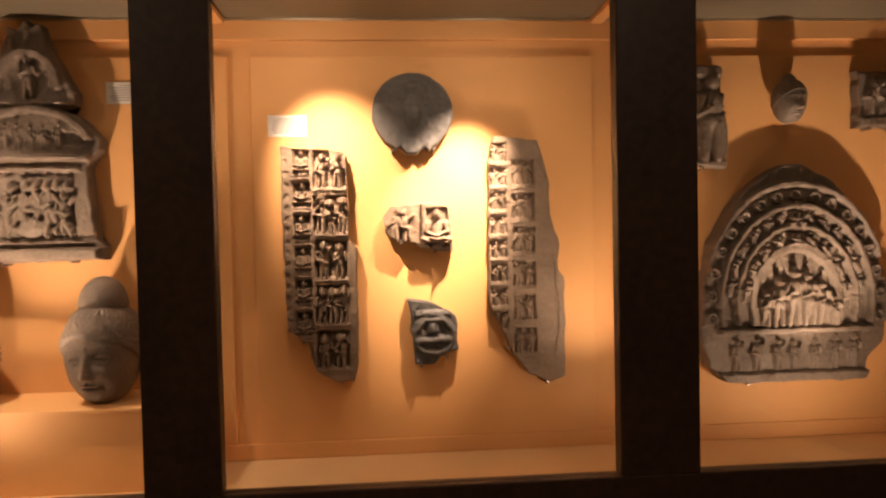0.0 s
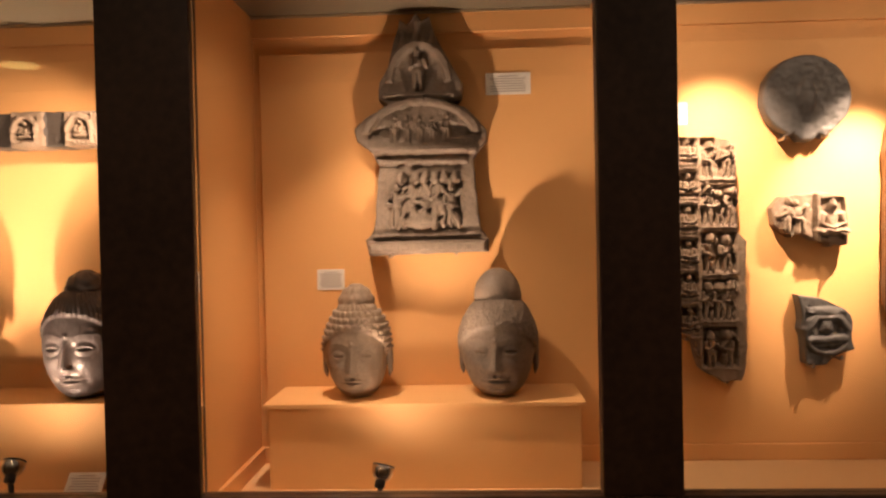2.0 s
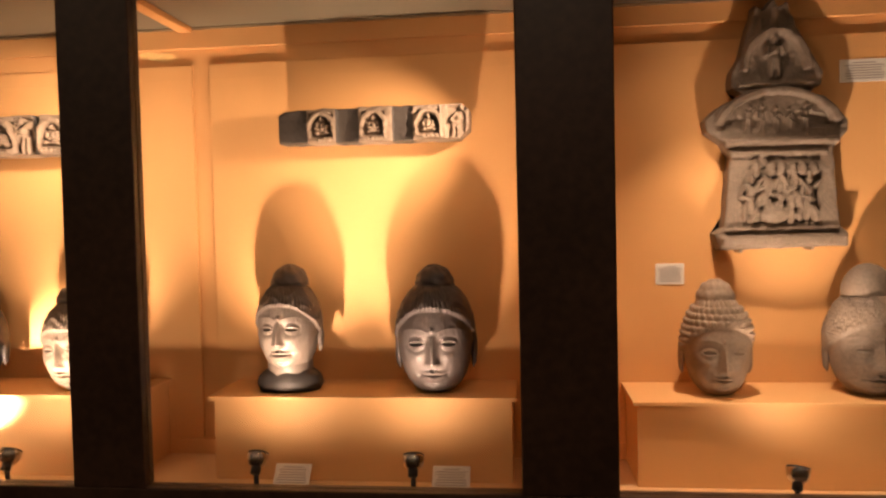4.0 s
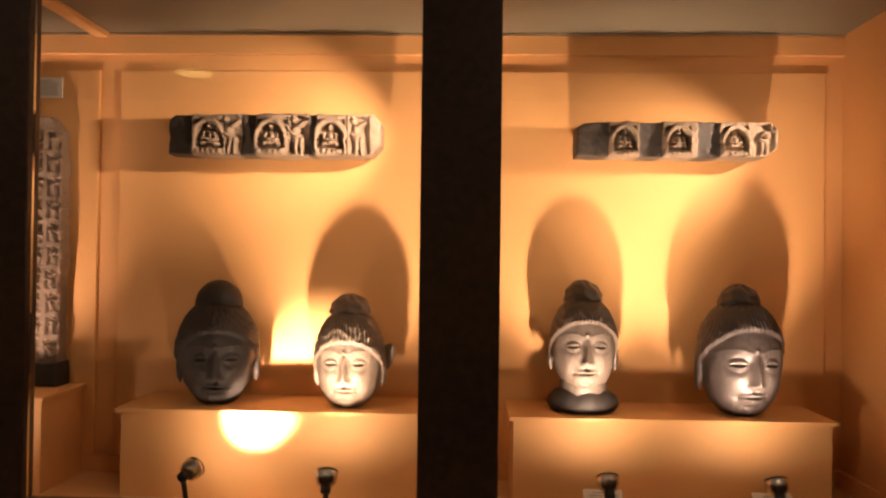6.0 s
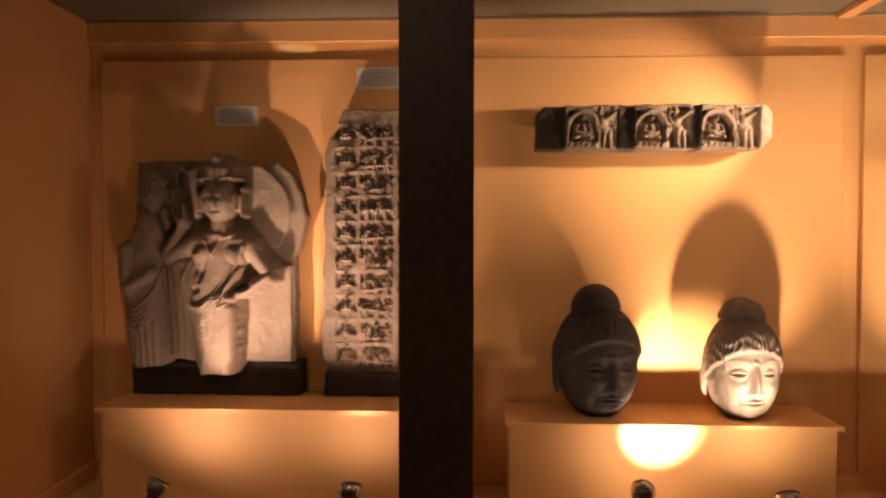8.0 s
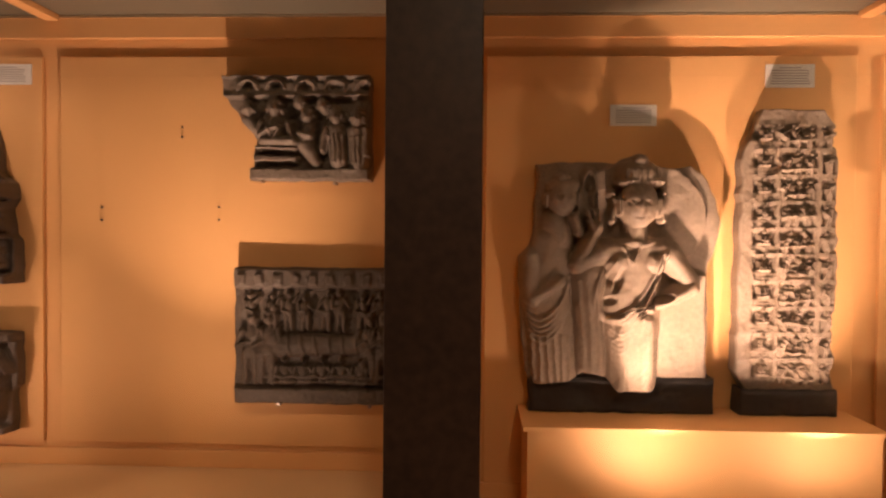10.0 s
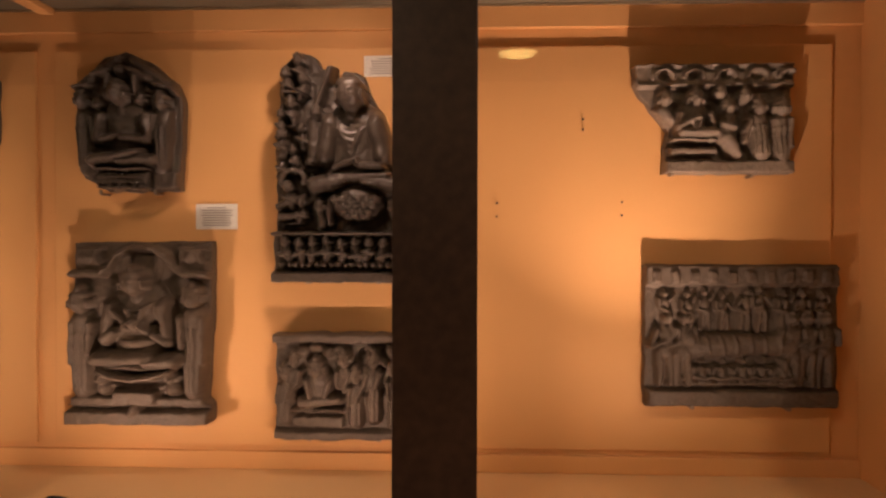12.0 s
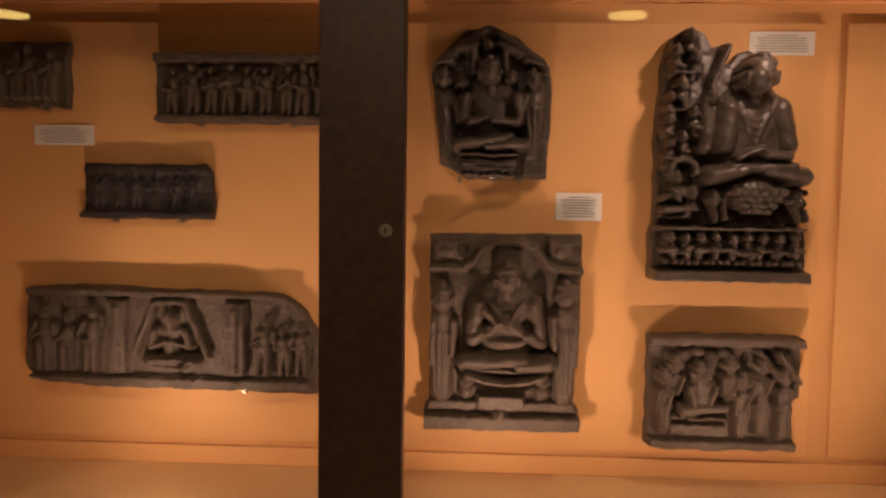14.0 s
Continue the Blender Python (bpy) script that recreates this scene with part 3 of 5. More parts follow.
        me.polygons.foreach_set("use_smooth", [k < len(quads) for k in range(len(faces))])
        ob = new(name, me)
        ob.location = (place[0], yfront, place[1])
        lo, hi = self.poly.min(0), self.poly.max(0)
        for f in clips:
            cu = lo[0] + f * (hi[0] - lo[0])
            near = self.poly[np.argsort(np.abs(self.poly[:, 0] - cu))[:4]]
            cv = near[:, 1].min()
            bm = slab_bm(cu - 0.004, cu + 0.004, -0.006, WALL_Y - 0.010 - yfront, cv - 0.007, cv - 0.001, 0.001)
            bmesh.ops.create_cube(bm, size=1, matrix=Matrix.Translation((cu, -0.007, cv + 0.001)) @ Matrix.Diagonal((0.008, 0.004, 0.012, 1)))
            if name == "stone_frieze":
                bm.free()
                bm = slab_bm(cu - 0.006, cu + 0.006, thick - 0.004, WALL_Y - 0.010 - yfront, cv + 0.03, cv + 0.05, 0.001)
            part("clip", bm, RUST, ob, "small metal holding clip")
        return tagged(ob, label, category, group, kind)


def box_outline(w, h):
    return [(0, 0), (w, 0), (w, h), (0, h)]


def scaled(points, px, size):
    """Outline points in a box px = (left, top, right, bottom), y down, brought to metres in a box of that size."""
    l, t, r, b = px
    return [((x - l) / (r - l) * size[0], (b - y) / (b - t) * size[1]) for x, y in points]


# ---- heads ----


def head(name, at, width, height, mat, label, hair="wavy", bun=(0.5, 0.26), neck=0.0, turn=0.0, tilt=0.0, ears=True, broken=False, flange=False, seed=3, curls=9, brow_line=0.50):
    """A carved head, chin at the bottom, face to -y; at: the place of its lowest point."""
    a, b, c = width / 2, width * 0.56, height / 2
    nu, nv = 264, 210
    ph, th = np.meshgrid(np.linspace(-math.pi, math.pi, nu, endpoint=False), np.linspace(0.02, math.pi - 0.02, nv), indexing="ij")
    x, y, z = np.sin(th) * np.sin(ph), -np.sin(th) * np.cos(ph), np.cos(th)
    g = lambda t, s: np.exp(-((t / s) ** 2))
    low = np.clip(-z, 0, 1)
    wide = 1 - 0.09 * low ** 2.2 + 0.04 * g(z - 0.25, 0.35)
    full = np.maximum(np.sin(th), 0.02) ** -0.36
    X, Y, Z = a * x * wide * full, b * y * full * (1 - 0.16 * low ** 2), c * z
    front = np.clip(-y * 2.2, 0, 1)
    u, v = X / a, z
    au = np.abs(u)
    nose_v = np.clip((0.16 - v) / 0.55, 0, 1)
    nose = (0.012 + 0.150 * nose_v) * g(u, 0.075 + 0.075 * nose_v ** 2) / (1 + np.exp(-(v + 0.40) * 55)) / (1 + np.exp((v - 0.22) * 16))
    nose = nose + 0.030 * g(au - 0.13, 0.055) * g(v + 0.36, 0.045)
    arch = 0.15 + 0.11 * np.sin(np.clip((au + 0.04) / 1.0, 0, 1) * math.pi)
    under = 1 / (1 + np.exp((v - arch) * 42))
    socket = -0.056 * under * g(au - 0.42, 0.27) * g(v + 0.01, 0.15) - 0.016 * g(au - 0.19, 0.07) * g(v - 0.02, 0.07)
    brow = 0.006 * g(v - arch, 0.028) * (au > 0.05) * (au < 0.86)
    du, ev = (au - 0.42) / 0.22, -0.015 - 0.03 * (au - 0.43)
    lens = np.clip(1 - du * du, 0, 1)
    ball = 0.026 * np.sqrt(np.clip(1 - du * du - ((v - ev) / 0.125) ** 2, 0, 1))
    lid = lens ** 0.5 * (0.014 * g(v - ev - 0.062 * lens, 0.024) + 0.012 * g(v - ev + 0.050 * lens, 0.020))
    slit = -0.026 * lens * g(v - ev - 0.006, 0.020)
    lips = 0.056 * g(u, 0.24) * g(v + 0.545 - 0.012 * g(au - 0.08, 0.05), 0.034) + 0.058 * g(u, 0.19) * g(v + 0.645, 0.042)
    lips = lips - 0.046 * g(u, 0.30) * g(v + 0.592 - 0.02 * np.clip(au, 0, 0.4) ** 2 * 6, 0.017) - 0.022 * g(au - 0.35, 0.05) * g(v + 0.59, 0.05)
    lips = lips - 0.022 * g(u, 0.045) * g(v + 0.48, 0.04) - 0.034 * g(u, 0.2) * g(v + 0.755, 0.045)
    chin = 0.026 * g(u, 0.24) * g(v + 0.90, 0.10) + 0.032 * g(au - 0.46, 0.20) * g(v + 0.24, 0.20) - 0.02 * g(au - 0.40, 0.12) * g(v + 0.56, 0.14)
    urna = 0.030 * g(u, 0.050) * g(v - 0.24, 0.036)
    face = nose + brow + socket + ball + lid + slit + lips + chin + urna
    line = brow_line - 0.40 * np.clip(au, 0, 1) ** 2.6 - 0.55 * np.clip(y + 0.35, 0, 1)
    hm = 1 / (1 + np.exp(-(v - line) * 80))
    if hair == "wavy":
        strand = np.abs(np.sin(ph * 24 + 1.5 * np.sin(v * 8) + 0.8 * np.sin(ph * 7)))
        tex = 0.004 + 0.016 * strand * np.clip(1.4 - 1.4 * (v - line), 0.35, 1) + 0.005 * np.sin(v * 34 + 3 * np.sin(ph * 6)) + 0.008 * g(v - line - 0.03, 0.04)
    else:
        row = np.floor(v * curls)
    if hair == "curls" and curls > 15:
        tex = 0.026 + 0.022 * np.abs(vnoise(ph * 0.5 + 4, v * 0.5 + 4, 0.030, seed + 7))
    elif hair == "curls":
        tex = 0.016 + (0.020 + 0.26 / curls) * (np.abs(np.sin(v * curls * math.pi)) * np.abs(np.sin((ph + (row % 2) * math.pi / 4 / curls) * 1.6 * curls))) ** 0.9
    push = face * front * (1 - hm) * width
    Y = Y - push
    out = (hm * (0.014 + tex)) * width
    X, Y, Z = X + x * out, Y + y * out, Z + z * out
    if broken:
        chip = np.clip(vnoise(ph * 0.3, v * 0.3, 0.22, seed), -1, 0)
        X, Y, Z = X * (1 + 0.10 * chip), Y * (1 + 0.10 * chip), Z
    r = width * (0.008 * vnoise(ph * 0.2 + 1, v * 0.2 + 1, 0.05, seed + 2) + 0.012 * vnoise(ph * 0.2 + 1, v * 0.2 + 1, 0.14, seed + 4) + 0.003 * vnoise(ph * 0.2 + 1, v * 0.2 + 1, 0.014, seed + 5))
    X, Y, Z = X + x * r, Y + y * r, Z + z * r
    vs, fs = [], []

    def shell(px, py, pz):
        k0, m, n = len(vs), px.shape[0], px.shape[1]
        vs.extend(zip(px.ravel().tolist(), py.ravel().tolist(), pz.ravel().tolist()))
        for i in range(m):
            for j in range(n - 1):
                i2 = (i + 1) % m
                fs.append((k0 + i * n + j, k0 + i * n + j + 1, k0 + i2 * n + j + 1, k0 + i2 * n + j))
        fs.append(tuple(k0 + i * n for i in range(m)))
        fs.append(tuple(k0 + i * n + n - 1 for i in range(m))[::-1])

    shell(X, Y, Z + c)
    p2, t2 = np.meshgrid(np.linspace(-math.pi, math.pi, 90, endpoint=False), np.linspace(0.03, math.pi - 0.03, 46), indexing="ij")
    bx, by, bz = np.sin(t2) * np.sin(p2), -np.sin(t2) * np.cos(p2), np.cos(t2)
    if bun:
        if hair == "wavy":
            k = 1 + 0.025 * np.sin(p2 * 9 + 5 * bz) + 0.025 * np.sin(bz * 13 + 1.8 * np.sin(p2 * 3))
        else:
            k = 1 + 0.03 * np.abs(vnoise(p2 * 0.5 + 4, t2 * 0.5 + 4, 0.05, seed + 8)) if curls > 15 else 1 + 0.60 / curls * np.abs(np.sin(t2 * curls * 0.8)) * np.abs(np.sin(p2 * curls * 0.8 + np.floor(t2 * curls * 0.8 / math.pi) * 1.57))
        w2, h2 = width * bun[0] / 2, width * bun[1]
        rise = np.where(bz > 0, 1.12 * bz, 0.34 * bz)
        if hair == "wavy":
            k = k * (1 + 0.05 * g(bz + 0.25, 0.10))
        shell(bx * w2 * k, by * w2 * 1.02 * k + 0.04 * width, height * 0.985 + h2 * (0.10 + rise * k))
        shell(bx * w2 * 0.84, by * w2 * 0.84 + 0.04 * width, height * 0.955 + bz * 0.06 * width)
    if ears:
        for e in (-1, 1):
            k = 1 - 0.35 * np.exp(-((bz - 0.1) / 0.5) ** 2) * (by < 0)
            hang = np.clip(-bz, 0, 1) ** 2
            shell(e * (a * (1.00 + 0.03 * hang) + width * 0.015) + bx * width * 0.050, 0.08 * width + by * width * 0.11 * k * (1 - 0.45 * hang), height * 0.41 + bz * height * 0.17)
            shell(e * (a * 0.99 + width * 0.012) + bx * width * 0.026, 0.07 * width + by * width * 0.036, height * 0.285 + bz * height * 0.075)
    if flange:
        shell(a * 1.08 + bx * width * 0.14, 0.28 * width + by * width * 0.05, height * 0.50 + (bz + 0.5 * bx) * height * 0.14)
    if neck:
        w3 = width * 0.36
        shell(bx * w3 * 1.05, by * w3 + 0.05 * width, 0.06 * height + bz * (neck + 0.06 * height))
    me = bpy.data.meshes.new(name)
    me.from_pydata(vs, [], fs)
    me.materials.append(mat)
    me.polygons.foreach_set("use_smooth", [True] * len(fs))
    ob = new(name, me)
    ob.matrix_world = pose(*at, tilt, 0, turn)
    return tagged(ob, label, "stone head", "stone heads")


def stone_block(name, x0, x1, y0, y1, z0, z1, mat, label, seed=1):
    c = Carving(box_outline(x1 - x0, z1 - z0), 0.006, seed, 0.003)
    return c.build(name, y1 - y0, mat, (x0, z0), y0, label, "stone base", round_edge=0.012, worn=0.002)


HEAD_LABELS = ("weathered grey stone head with curled hair standing on the plinth", "smooth grey stone head with a large hair knot on the plinth",
               "dark stone head lit from below with a neck and hair knot", "dark polished stone head with wavy hair lit from below")
head("carved_bust", (-1.142, 1.965, 1.038), 0.178, 0.258, PALE, HEAD_LABELS[0], "curls", (0.57, 0.29), broken=True, seed=4, curls=8, brow_line=0.52)
head("carved_bust", (-0.742, 1.965, 1.038), 0.200, 0.272, SCHIST, HEAD_LABELS[1], "curls", (0.66, 0.36), seed=6, turn=-6, curls=20, brow_line=0.48)
head("carved_bust", (-2.362, 1.960, 1.106), 0.176, 0.254, GREYHEAD, HEAD_LABELS[2], "wavy", (0.62, 0.28), neck=0.06, seed=8, turn=-2, tilt=-4)
head("carved_bust", (-1.925, 1.960, 1.045), 0.212, 0.310, POLISHED, HEAD_LABELS[3], "wavy", (0.53, 0.23), seed=10, turn=2, brow_line=0.58)
# this head stands out of the beams; its shade is in the dark colour
head("carved_bust", (-3.410, 1.975, 1.048), 0.208, 0.282, DARK_OR_SHADED, "stone head with a hair knot on the plinth, coloured dark for shade", "curls", (0.64, 0.30), seed=12, turn=14, broken=True, curls=16)
head("carved_bust", (-3.026, 1.960, 1.048), 0.184, 0.268, SCHIST, "stone head with wavy hair brightly lit from below", "wavy", (0.64, 0.25), seed=14, flange=True, brow_line=0.42)
bm = turned([(0.075, 0.0), (0.092, 0.006), (0.100, 0.022), (0.094, 0.042), (0.080, 0.056), (0.060, 0.066), (0.03, 0.070)], 44)
for vert in bm.verts:
    n = 0.007 * noise.noise(vert.co * 30) + 0.004 * noise.noise(vert.co * 70)
    vert.co.x, vert.co.y = vert.co.x * (1 + 9 * n), vert.co.y * 0.72 * (1 + 9 * n)
    vert.co.z += (n if vert.co.z > 0.003 else 0)
tagged(part("broken_stone_collar", bm, DARK_OR_SHADED, at=(-2.362, 1.965, 1.047)), "dark rough broken stone collar under the carved head", "stone collar")
head("carved_bust", (1.336, 2.035, 1.818), 0.095, 0.130, SCHIST, "small stone head with a hair knot fixed to the wall", "wavy", (0.48, 0.22), seed=16, turn=12, ears=False)

# ---- case a: reliefs ----
# pointed arch relief
W, HT = 0.613, 0.700
half = [(0, 288), (-30, 298), (-70, 322), (-110, 365), (-145, 430), (-163, 520), (-165, 590), (-150, 640), (-125, 668)]
pts = half + [(125, 668), (135, 632), (160, 606), (166, 560), (163, 520), (145, 430), (110, 365), (70, 322), (30, 298)]
c = Carving(scaled(pts, (-166, 288, 166, 672), (W, HT)), 0.0032, 11, 0.004)
CX, CY = W / 2, 0.26
c.h += 0.004
for r, w, h in ((0.305, 0.010, 0.022), (0.248, 0.009, 0.026), (0.196, 0.008, 0.026), (0.142, 0.016, 0.020)):
    c.ring(CX, CY, r, w, h, -0.07, 1.22)
for k in range(17):
    an = math.radians(-8 + 196 * k / 16)
    c.ring(CX + 0.276 * math.cos(an), CY + 0.276 * 1.22 * math.sin(an), 0.014, 0.006, 0.018, -9)
    c.ell(CX + 0.276 * math.cos(an), CY + 0.276 * 1.22 * math.sin(an), 0.007, 0.007, 0.016)
for r, n, s in ((0.222, 13, 0.062), (0.168, 9, 0.074)):
    for k in range(n):
        an = math.radians(12 + 156 * k / (n - 1))
        px, py = CX + r * math.cos(an), CY + r * 1.22 * math.sin(an)
        if k == n // 2:
            c.seated(px, py - 0.032, 0.075, 0.034)
        else:
            c.standing(px, py - s * 0.55, s, 0.028, 0.14 if px < CX else -0.14, -1 if k % 2 else 1)
for px, s in ((-0.105, 0.115), (-0.062, 0.155), (-0.012, 0.185), (0.038, 0.175), (0.085, 0.145), (0.122, 0.10)):
    c.standing(CX + px, 0.185, s, 0.036, 0.03 * (1 if px < 0 else -1), 1)
c.band(0.055, 0.160, W - 0.055, 0.182, 0.026)
c.band(0.050, 0.004, W - 0.060, 0.040, 0.020)
c.crowd(0.085, W - 0.085, 0.045, 0.108, 0.022, 7, 3)
c.h *= 1.35
c.build("arch_relief", 0.055, SCHIST, (1.046, 0.996), 2.045, "large pointed arch stone relief with rows of small figures", "stone relief", worn=0.002, clips=(0.25, 0.75))
# small figures beside it
c = Carving([(0, 0.02), (0.10, 0), (0.117, 0.06), (0.11, 0.16), (0.09, 0.20), (0.095, 0.30), (0.08, 0.328), (0.0, 0.328)], 0.0035, 21)
c.standing(0.055, 0.03, 0.27, 0.04, 0.02)
c.band(0, 0, 0.11, 0.03, 0.02)
c.band(0, 0.29, 0.09, 0.325, 0.02)
c.build("stone_fragment", 0.04, SCHIST, (1.035, 1.677), 2.06, "dark narrow stone fragment with a standing figure", "stone relief", clips=(0.25, 0.75))
c = Carving(box_outline(0.156, 0.181), 0.0035, 22)
c.crowd(0.01, 0.15, 0.04, 0.11, 0.03, 3, 5)
c.band(0, 0, 0.156, 0.035, 0.015)
c.build("stone_fragment", 0.04, SCHIST, (1.58, 1.804), 2.06, "small dark stone fragment with carved figures", "stone relief", clips=(0.25, 0.75))


def pillar_panels(c, w, x0, x1, top, bottom, depth):
    """A broad column of five scenes beside a narrow one of seven niches over mouldings."""
    q = random.Random(int(w * 1e4))
    c.h += depth * 0.8
    n = 5
    for k in range(n):
        z1, z0 = top - (top - bottom) * k / n, top - (top - bottom) * (k + 1) / n
        s = (z1 - z0) * 0.80
        c.sink(x0 + 0.004, z0 + 0.018, x1 - 0.006, z1 - 0.004, depth * 0.95)
        xs = (0.28, 0.70) if k % 2 == 0 else (0.22, 0.52, 0.80)
        for e, f in enumerate(xs):
            px = x0 + (x1 - x0) * f
            sz = s * q.uniform(0.86, 1.0)
            c.standing(px, z0 + 0.018, sz, depth * 1.35, q.uniform(-0.14, 0.14), q.choice((-1, 1)))
            c.visage(px + q.uniform(-0.004, 0.004), z0 + 0.018 + sz * 0.88, sz * 0.11, depth * 0.8, depth * 0.8)
        for e in range(4):
            c.hollow(q.uniform(x0 + 0.015, x1 - 0.015), q.uniform(z0 + 0.04, z1 - 0.02), 0.007, 0.011, depth * 0.5, q.uniform(-1, 1))
        c.band(x0, z0 + 0.006, x1, z0 + 0.014, depth * 1.05, 0.003)
    n = 7
    xa = 0.16 * w
    for k in range(n):
        z1, z0 = top - (top - bottom) * k / n, top - (top - bottom) * (k + 1) / n
        c.sink(xa, z0 + 0.024, x0 - 0.005, z1 - 0.003, depth * 0.9)
        c.seated((xa + x0 - 0.005) / 2, z0 + 0.025, min((z1 - z0) * 0.72, (x0 - xa) * 1.2), depth * 1.35, False)
        for e in range(2):
            c.band(xa - 0.004, z0 + 0.003 + 0.010 * e, x0 - 0.003, z0 + 0.009 + 0.010 * e, depth * (1.1 - 0.15 * e), 0.002)


slab = [(497, 262), (540, 264), (612, 268), (622, 280), (624, 425), (638, 440), (636, 640), (628, 668), (595, 672), (555, 650), (540, 600), (503, 582), (499, 420)]
c = Carving(scaled(slab, (497, 262, 640, 672), (0.227, 0.718)), 0.0026, 31, 0.003)
pillar_panels(c, 0.227, 0.092, 0.202, 0.712, 0.030, 0.030)
for k in range(16):
    c.hollow(0.018, 0.16 + 0.034 * k, 0.008, 0.011, 0.006, 0.5 if k % 2 else -0.5)
c.build("pillar_relief", 0.03, PALE, (-0.246, 1.047), 2.068, "tall grey stone pillar slab carved with stacked figure panels", "stone relief", "pillar slabs", worn=0.002, clips=(0.25, 0.75))
slab = [(870, 243), (950, 250), (962, 280), (970, 312), (975, 380), (990, 430), (985, 475), (998, 490), (998, 660), (970, 672), (930, 655), (895, 610), (858, 530), (862, 290)]
c = Carving(scaled(slab, (857, 242, 998, 672), (0.239, 0.769)), 0.0026, 32, 0.003)
c.h += 0.016
q = random.Random(33)
for k in range(8):
    z1, z0 = 0.748 - 0.074 * k, 0.748 - 0.074 * (k + 1)
    c.sink(0.008, z0 + 0.013, 0.062, z1 - 0.003, 0.014)
    for px in (0.022, 0.048):
        c.standing(px, z0 + 0.013, 0.052, 0.022, q.uniform(-0.2, 0.2), q.choice((-1, 1)))
    c.hollow(0.035, z0 + 0.042, 0.006, 0.012, 0.010)
    c.band(0.006, z0 + 0.003, 0.064, z0 + 0.009, 0.021, 0.002)
for k in range(6):
    z1, z0 = 0.70 - 0.104 * k, 0.70 - 0.104 * (k + 1)
    c.sink(0.076, z0 + 0.020, 0.148, z1 - 0.004, 0.013)
    for px in (0.094, 0.128):
        c.standing(px, z0 + 0.020, 0.074, 0.021, q.uniform(-0.12, 0.12), q.choice((-1, 1)))
    c.hollow(0.111, z0 + 0.060, 0.007, 0.016, 0.008)
    c.band(0.072, z0 + 0.006, 0.152, z0 + 0.015, 0.020, 0.003)
c.ridge([(0.16, 0.70), (0.20, 0.62)], 0.004, -0.006)
c.ridge([(0.200, 0.40), (0.215, 0.22), (0.205, 0.10)], 0.005, -0.007)
c.build("pillar_relief", 0.03, PALE, (0.378, 1.023), 2.068, "tall pale stone pillar slab, broken below, with small figures", "stone relief", "pillar slabs", worn=0.003, clips=(0.25, 0.75))
# bowl-like disc
pts = []
for k in range(40):
    an = math.radians(-62 + 304 * k / 39)
    pts.append((0.124 + 0.124 * math.cos(an), 0.135 + 0.120 * math.sin(an)))
pts += [(0.060, 0.020), (0.085, 0.028), (0.105, 0.010), (0.135, 0.006), (0.155, 0.026), (0.175, 0.016)]
c = Carving(pts, 0.0032, 41, 0.0015)
c.h += 0.006 + 0.012 * np.clip(np.hypot(c.u - 0.124, c.v - 0.135) / 0.12, 0, 1) ** 2
c.ell(0.124, 0.135, 0.030, 0.060, 0.022)
c.ell(0.124, 0.255, 0.008, 0.010, 0.02)
c.build("stone_disc", 0.03, BLUE, (0.031, 1.730), 2.062, "round blue-grey stone disc with a worn figure, broken below", "stone disc", round_edge=0.01, clips=(0.25, 0.75))
# two small fragments
pts = [(677, 385), (690, 365), (735, 362), (760, 360), (797, 366), (803, 445), (745, 440), (735, 428), (700, 425), (683, 412)]
c = Carving(scaled(pts, (677, 360, 803, 447), (0.215, 0.155)), 0.0028, 42, 0.004)
c.band(0.115, 0.0, 0.212, 0.155, 0.016)
c.sink(0.128, 0.022, 0.198, 0.14, 0.013)
c.teacher(0.163, 0.022, 0.115, 0.032, False)
c.standing(0.035, 0.03, 0.11, 0.03, 0.1)
c.standing(0.075, 0.03, 0.105, 0.032, -0.1, -1)
c.build("stone_fragment", 0.04, PALE, (0.058, 1.435), 2.062, "small stone fragment with a seated figure in a niche", "stone relief", worn=0.004, clips=(0.25, 0.75))
pts = [(722, 530), (745, 532), (770, 540), (810, 560), (812, 620), (780, 632), (770, 645), (735, 642), (728, 610)]
c = Carving(scaled(pts, (720, 530, 812, 645), (0.156, 0.206)), 0.003, 43, 0.004)
c.h += 0.010
c.band(0.02, 0.150, 0.14, 0.172, 0.030, 0.004)
for a, b in (((0.020, 0.105), (0.052, 0.140)), ((0.052, 0.140), (0.112, 0.140)), ((0.112, 0.140), (0.142, 0.105))):
    c.cap(*a, *b, 0.010, 0.010, 0.034)
c.sink(0.045, 0.085, 0.118, 0.128, 0.010)
c.visage(0.080, 0.112, 0.020, 0.024, 0.010)
c.cap(0.030, 0.075, 0.130, 0.080, 0.012, 0.012, 0.034)
c.ring(0.080, 0.095, 0.060, 0.008, 0.028, -0.08)
c.hollow(0.035, 0.165, 0.012, 0.010, 0.016)
c.hollow(0.080, 0.050, 0.030, 0.008, 0.010)
c.h *= 0.5
c.build("stone_fragment", 0.04, BLUE, (0.126, 1.089), 2.062, "small dark broken stone fragment with curved bands", "stone relief", worn=0.005, clips=(0.25, 0.75))
# stepped gable relief
pts = [(565, 32), (575, 50), (590, 42), (600, 75), (625, 120), (648, 160), (646, 183), (612, 190), (650, 200), (675, 225), (692, 243), (690, 262), (665, 290), (668, 330), (672, 380), (678, 420),
       (692, 432), (690, 455), (470, 460), (463, 432), (478, 420), (485, 370), (490, 300), (478, 275), (450, 257), (448, 235), (470, 215), (510, 195), (492, 183), (495, 155), (510, 130), (525, 80), (535, 45), (548, 55)]
c = Carving(scaled(pts, (448, 32, 692, 460), (0.390, 0.712)), 0.003, 51, 0.002)
c.h += 0.010
c.band(0.03, 0.004, 0.385, 0.048, 0.040, 0.012)
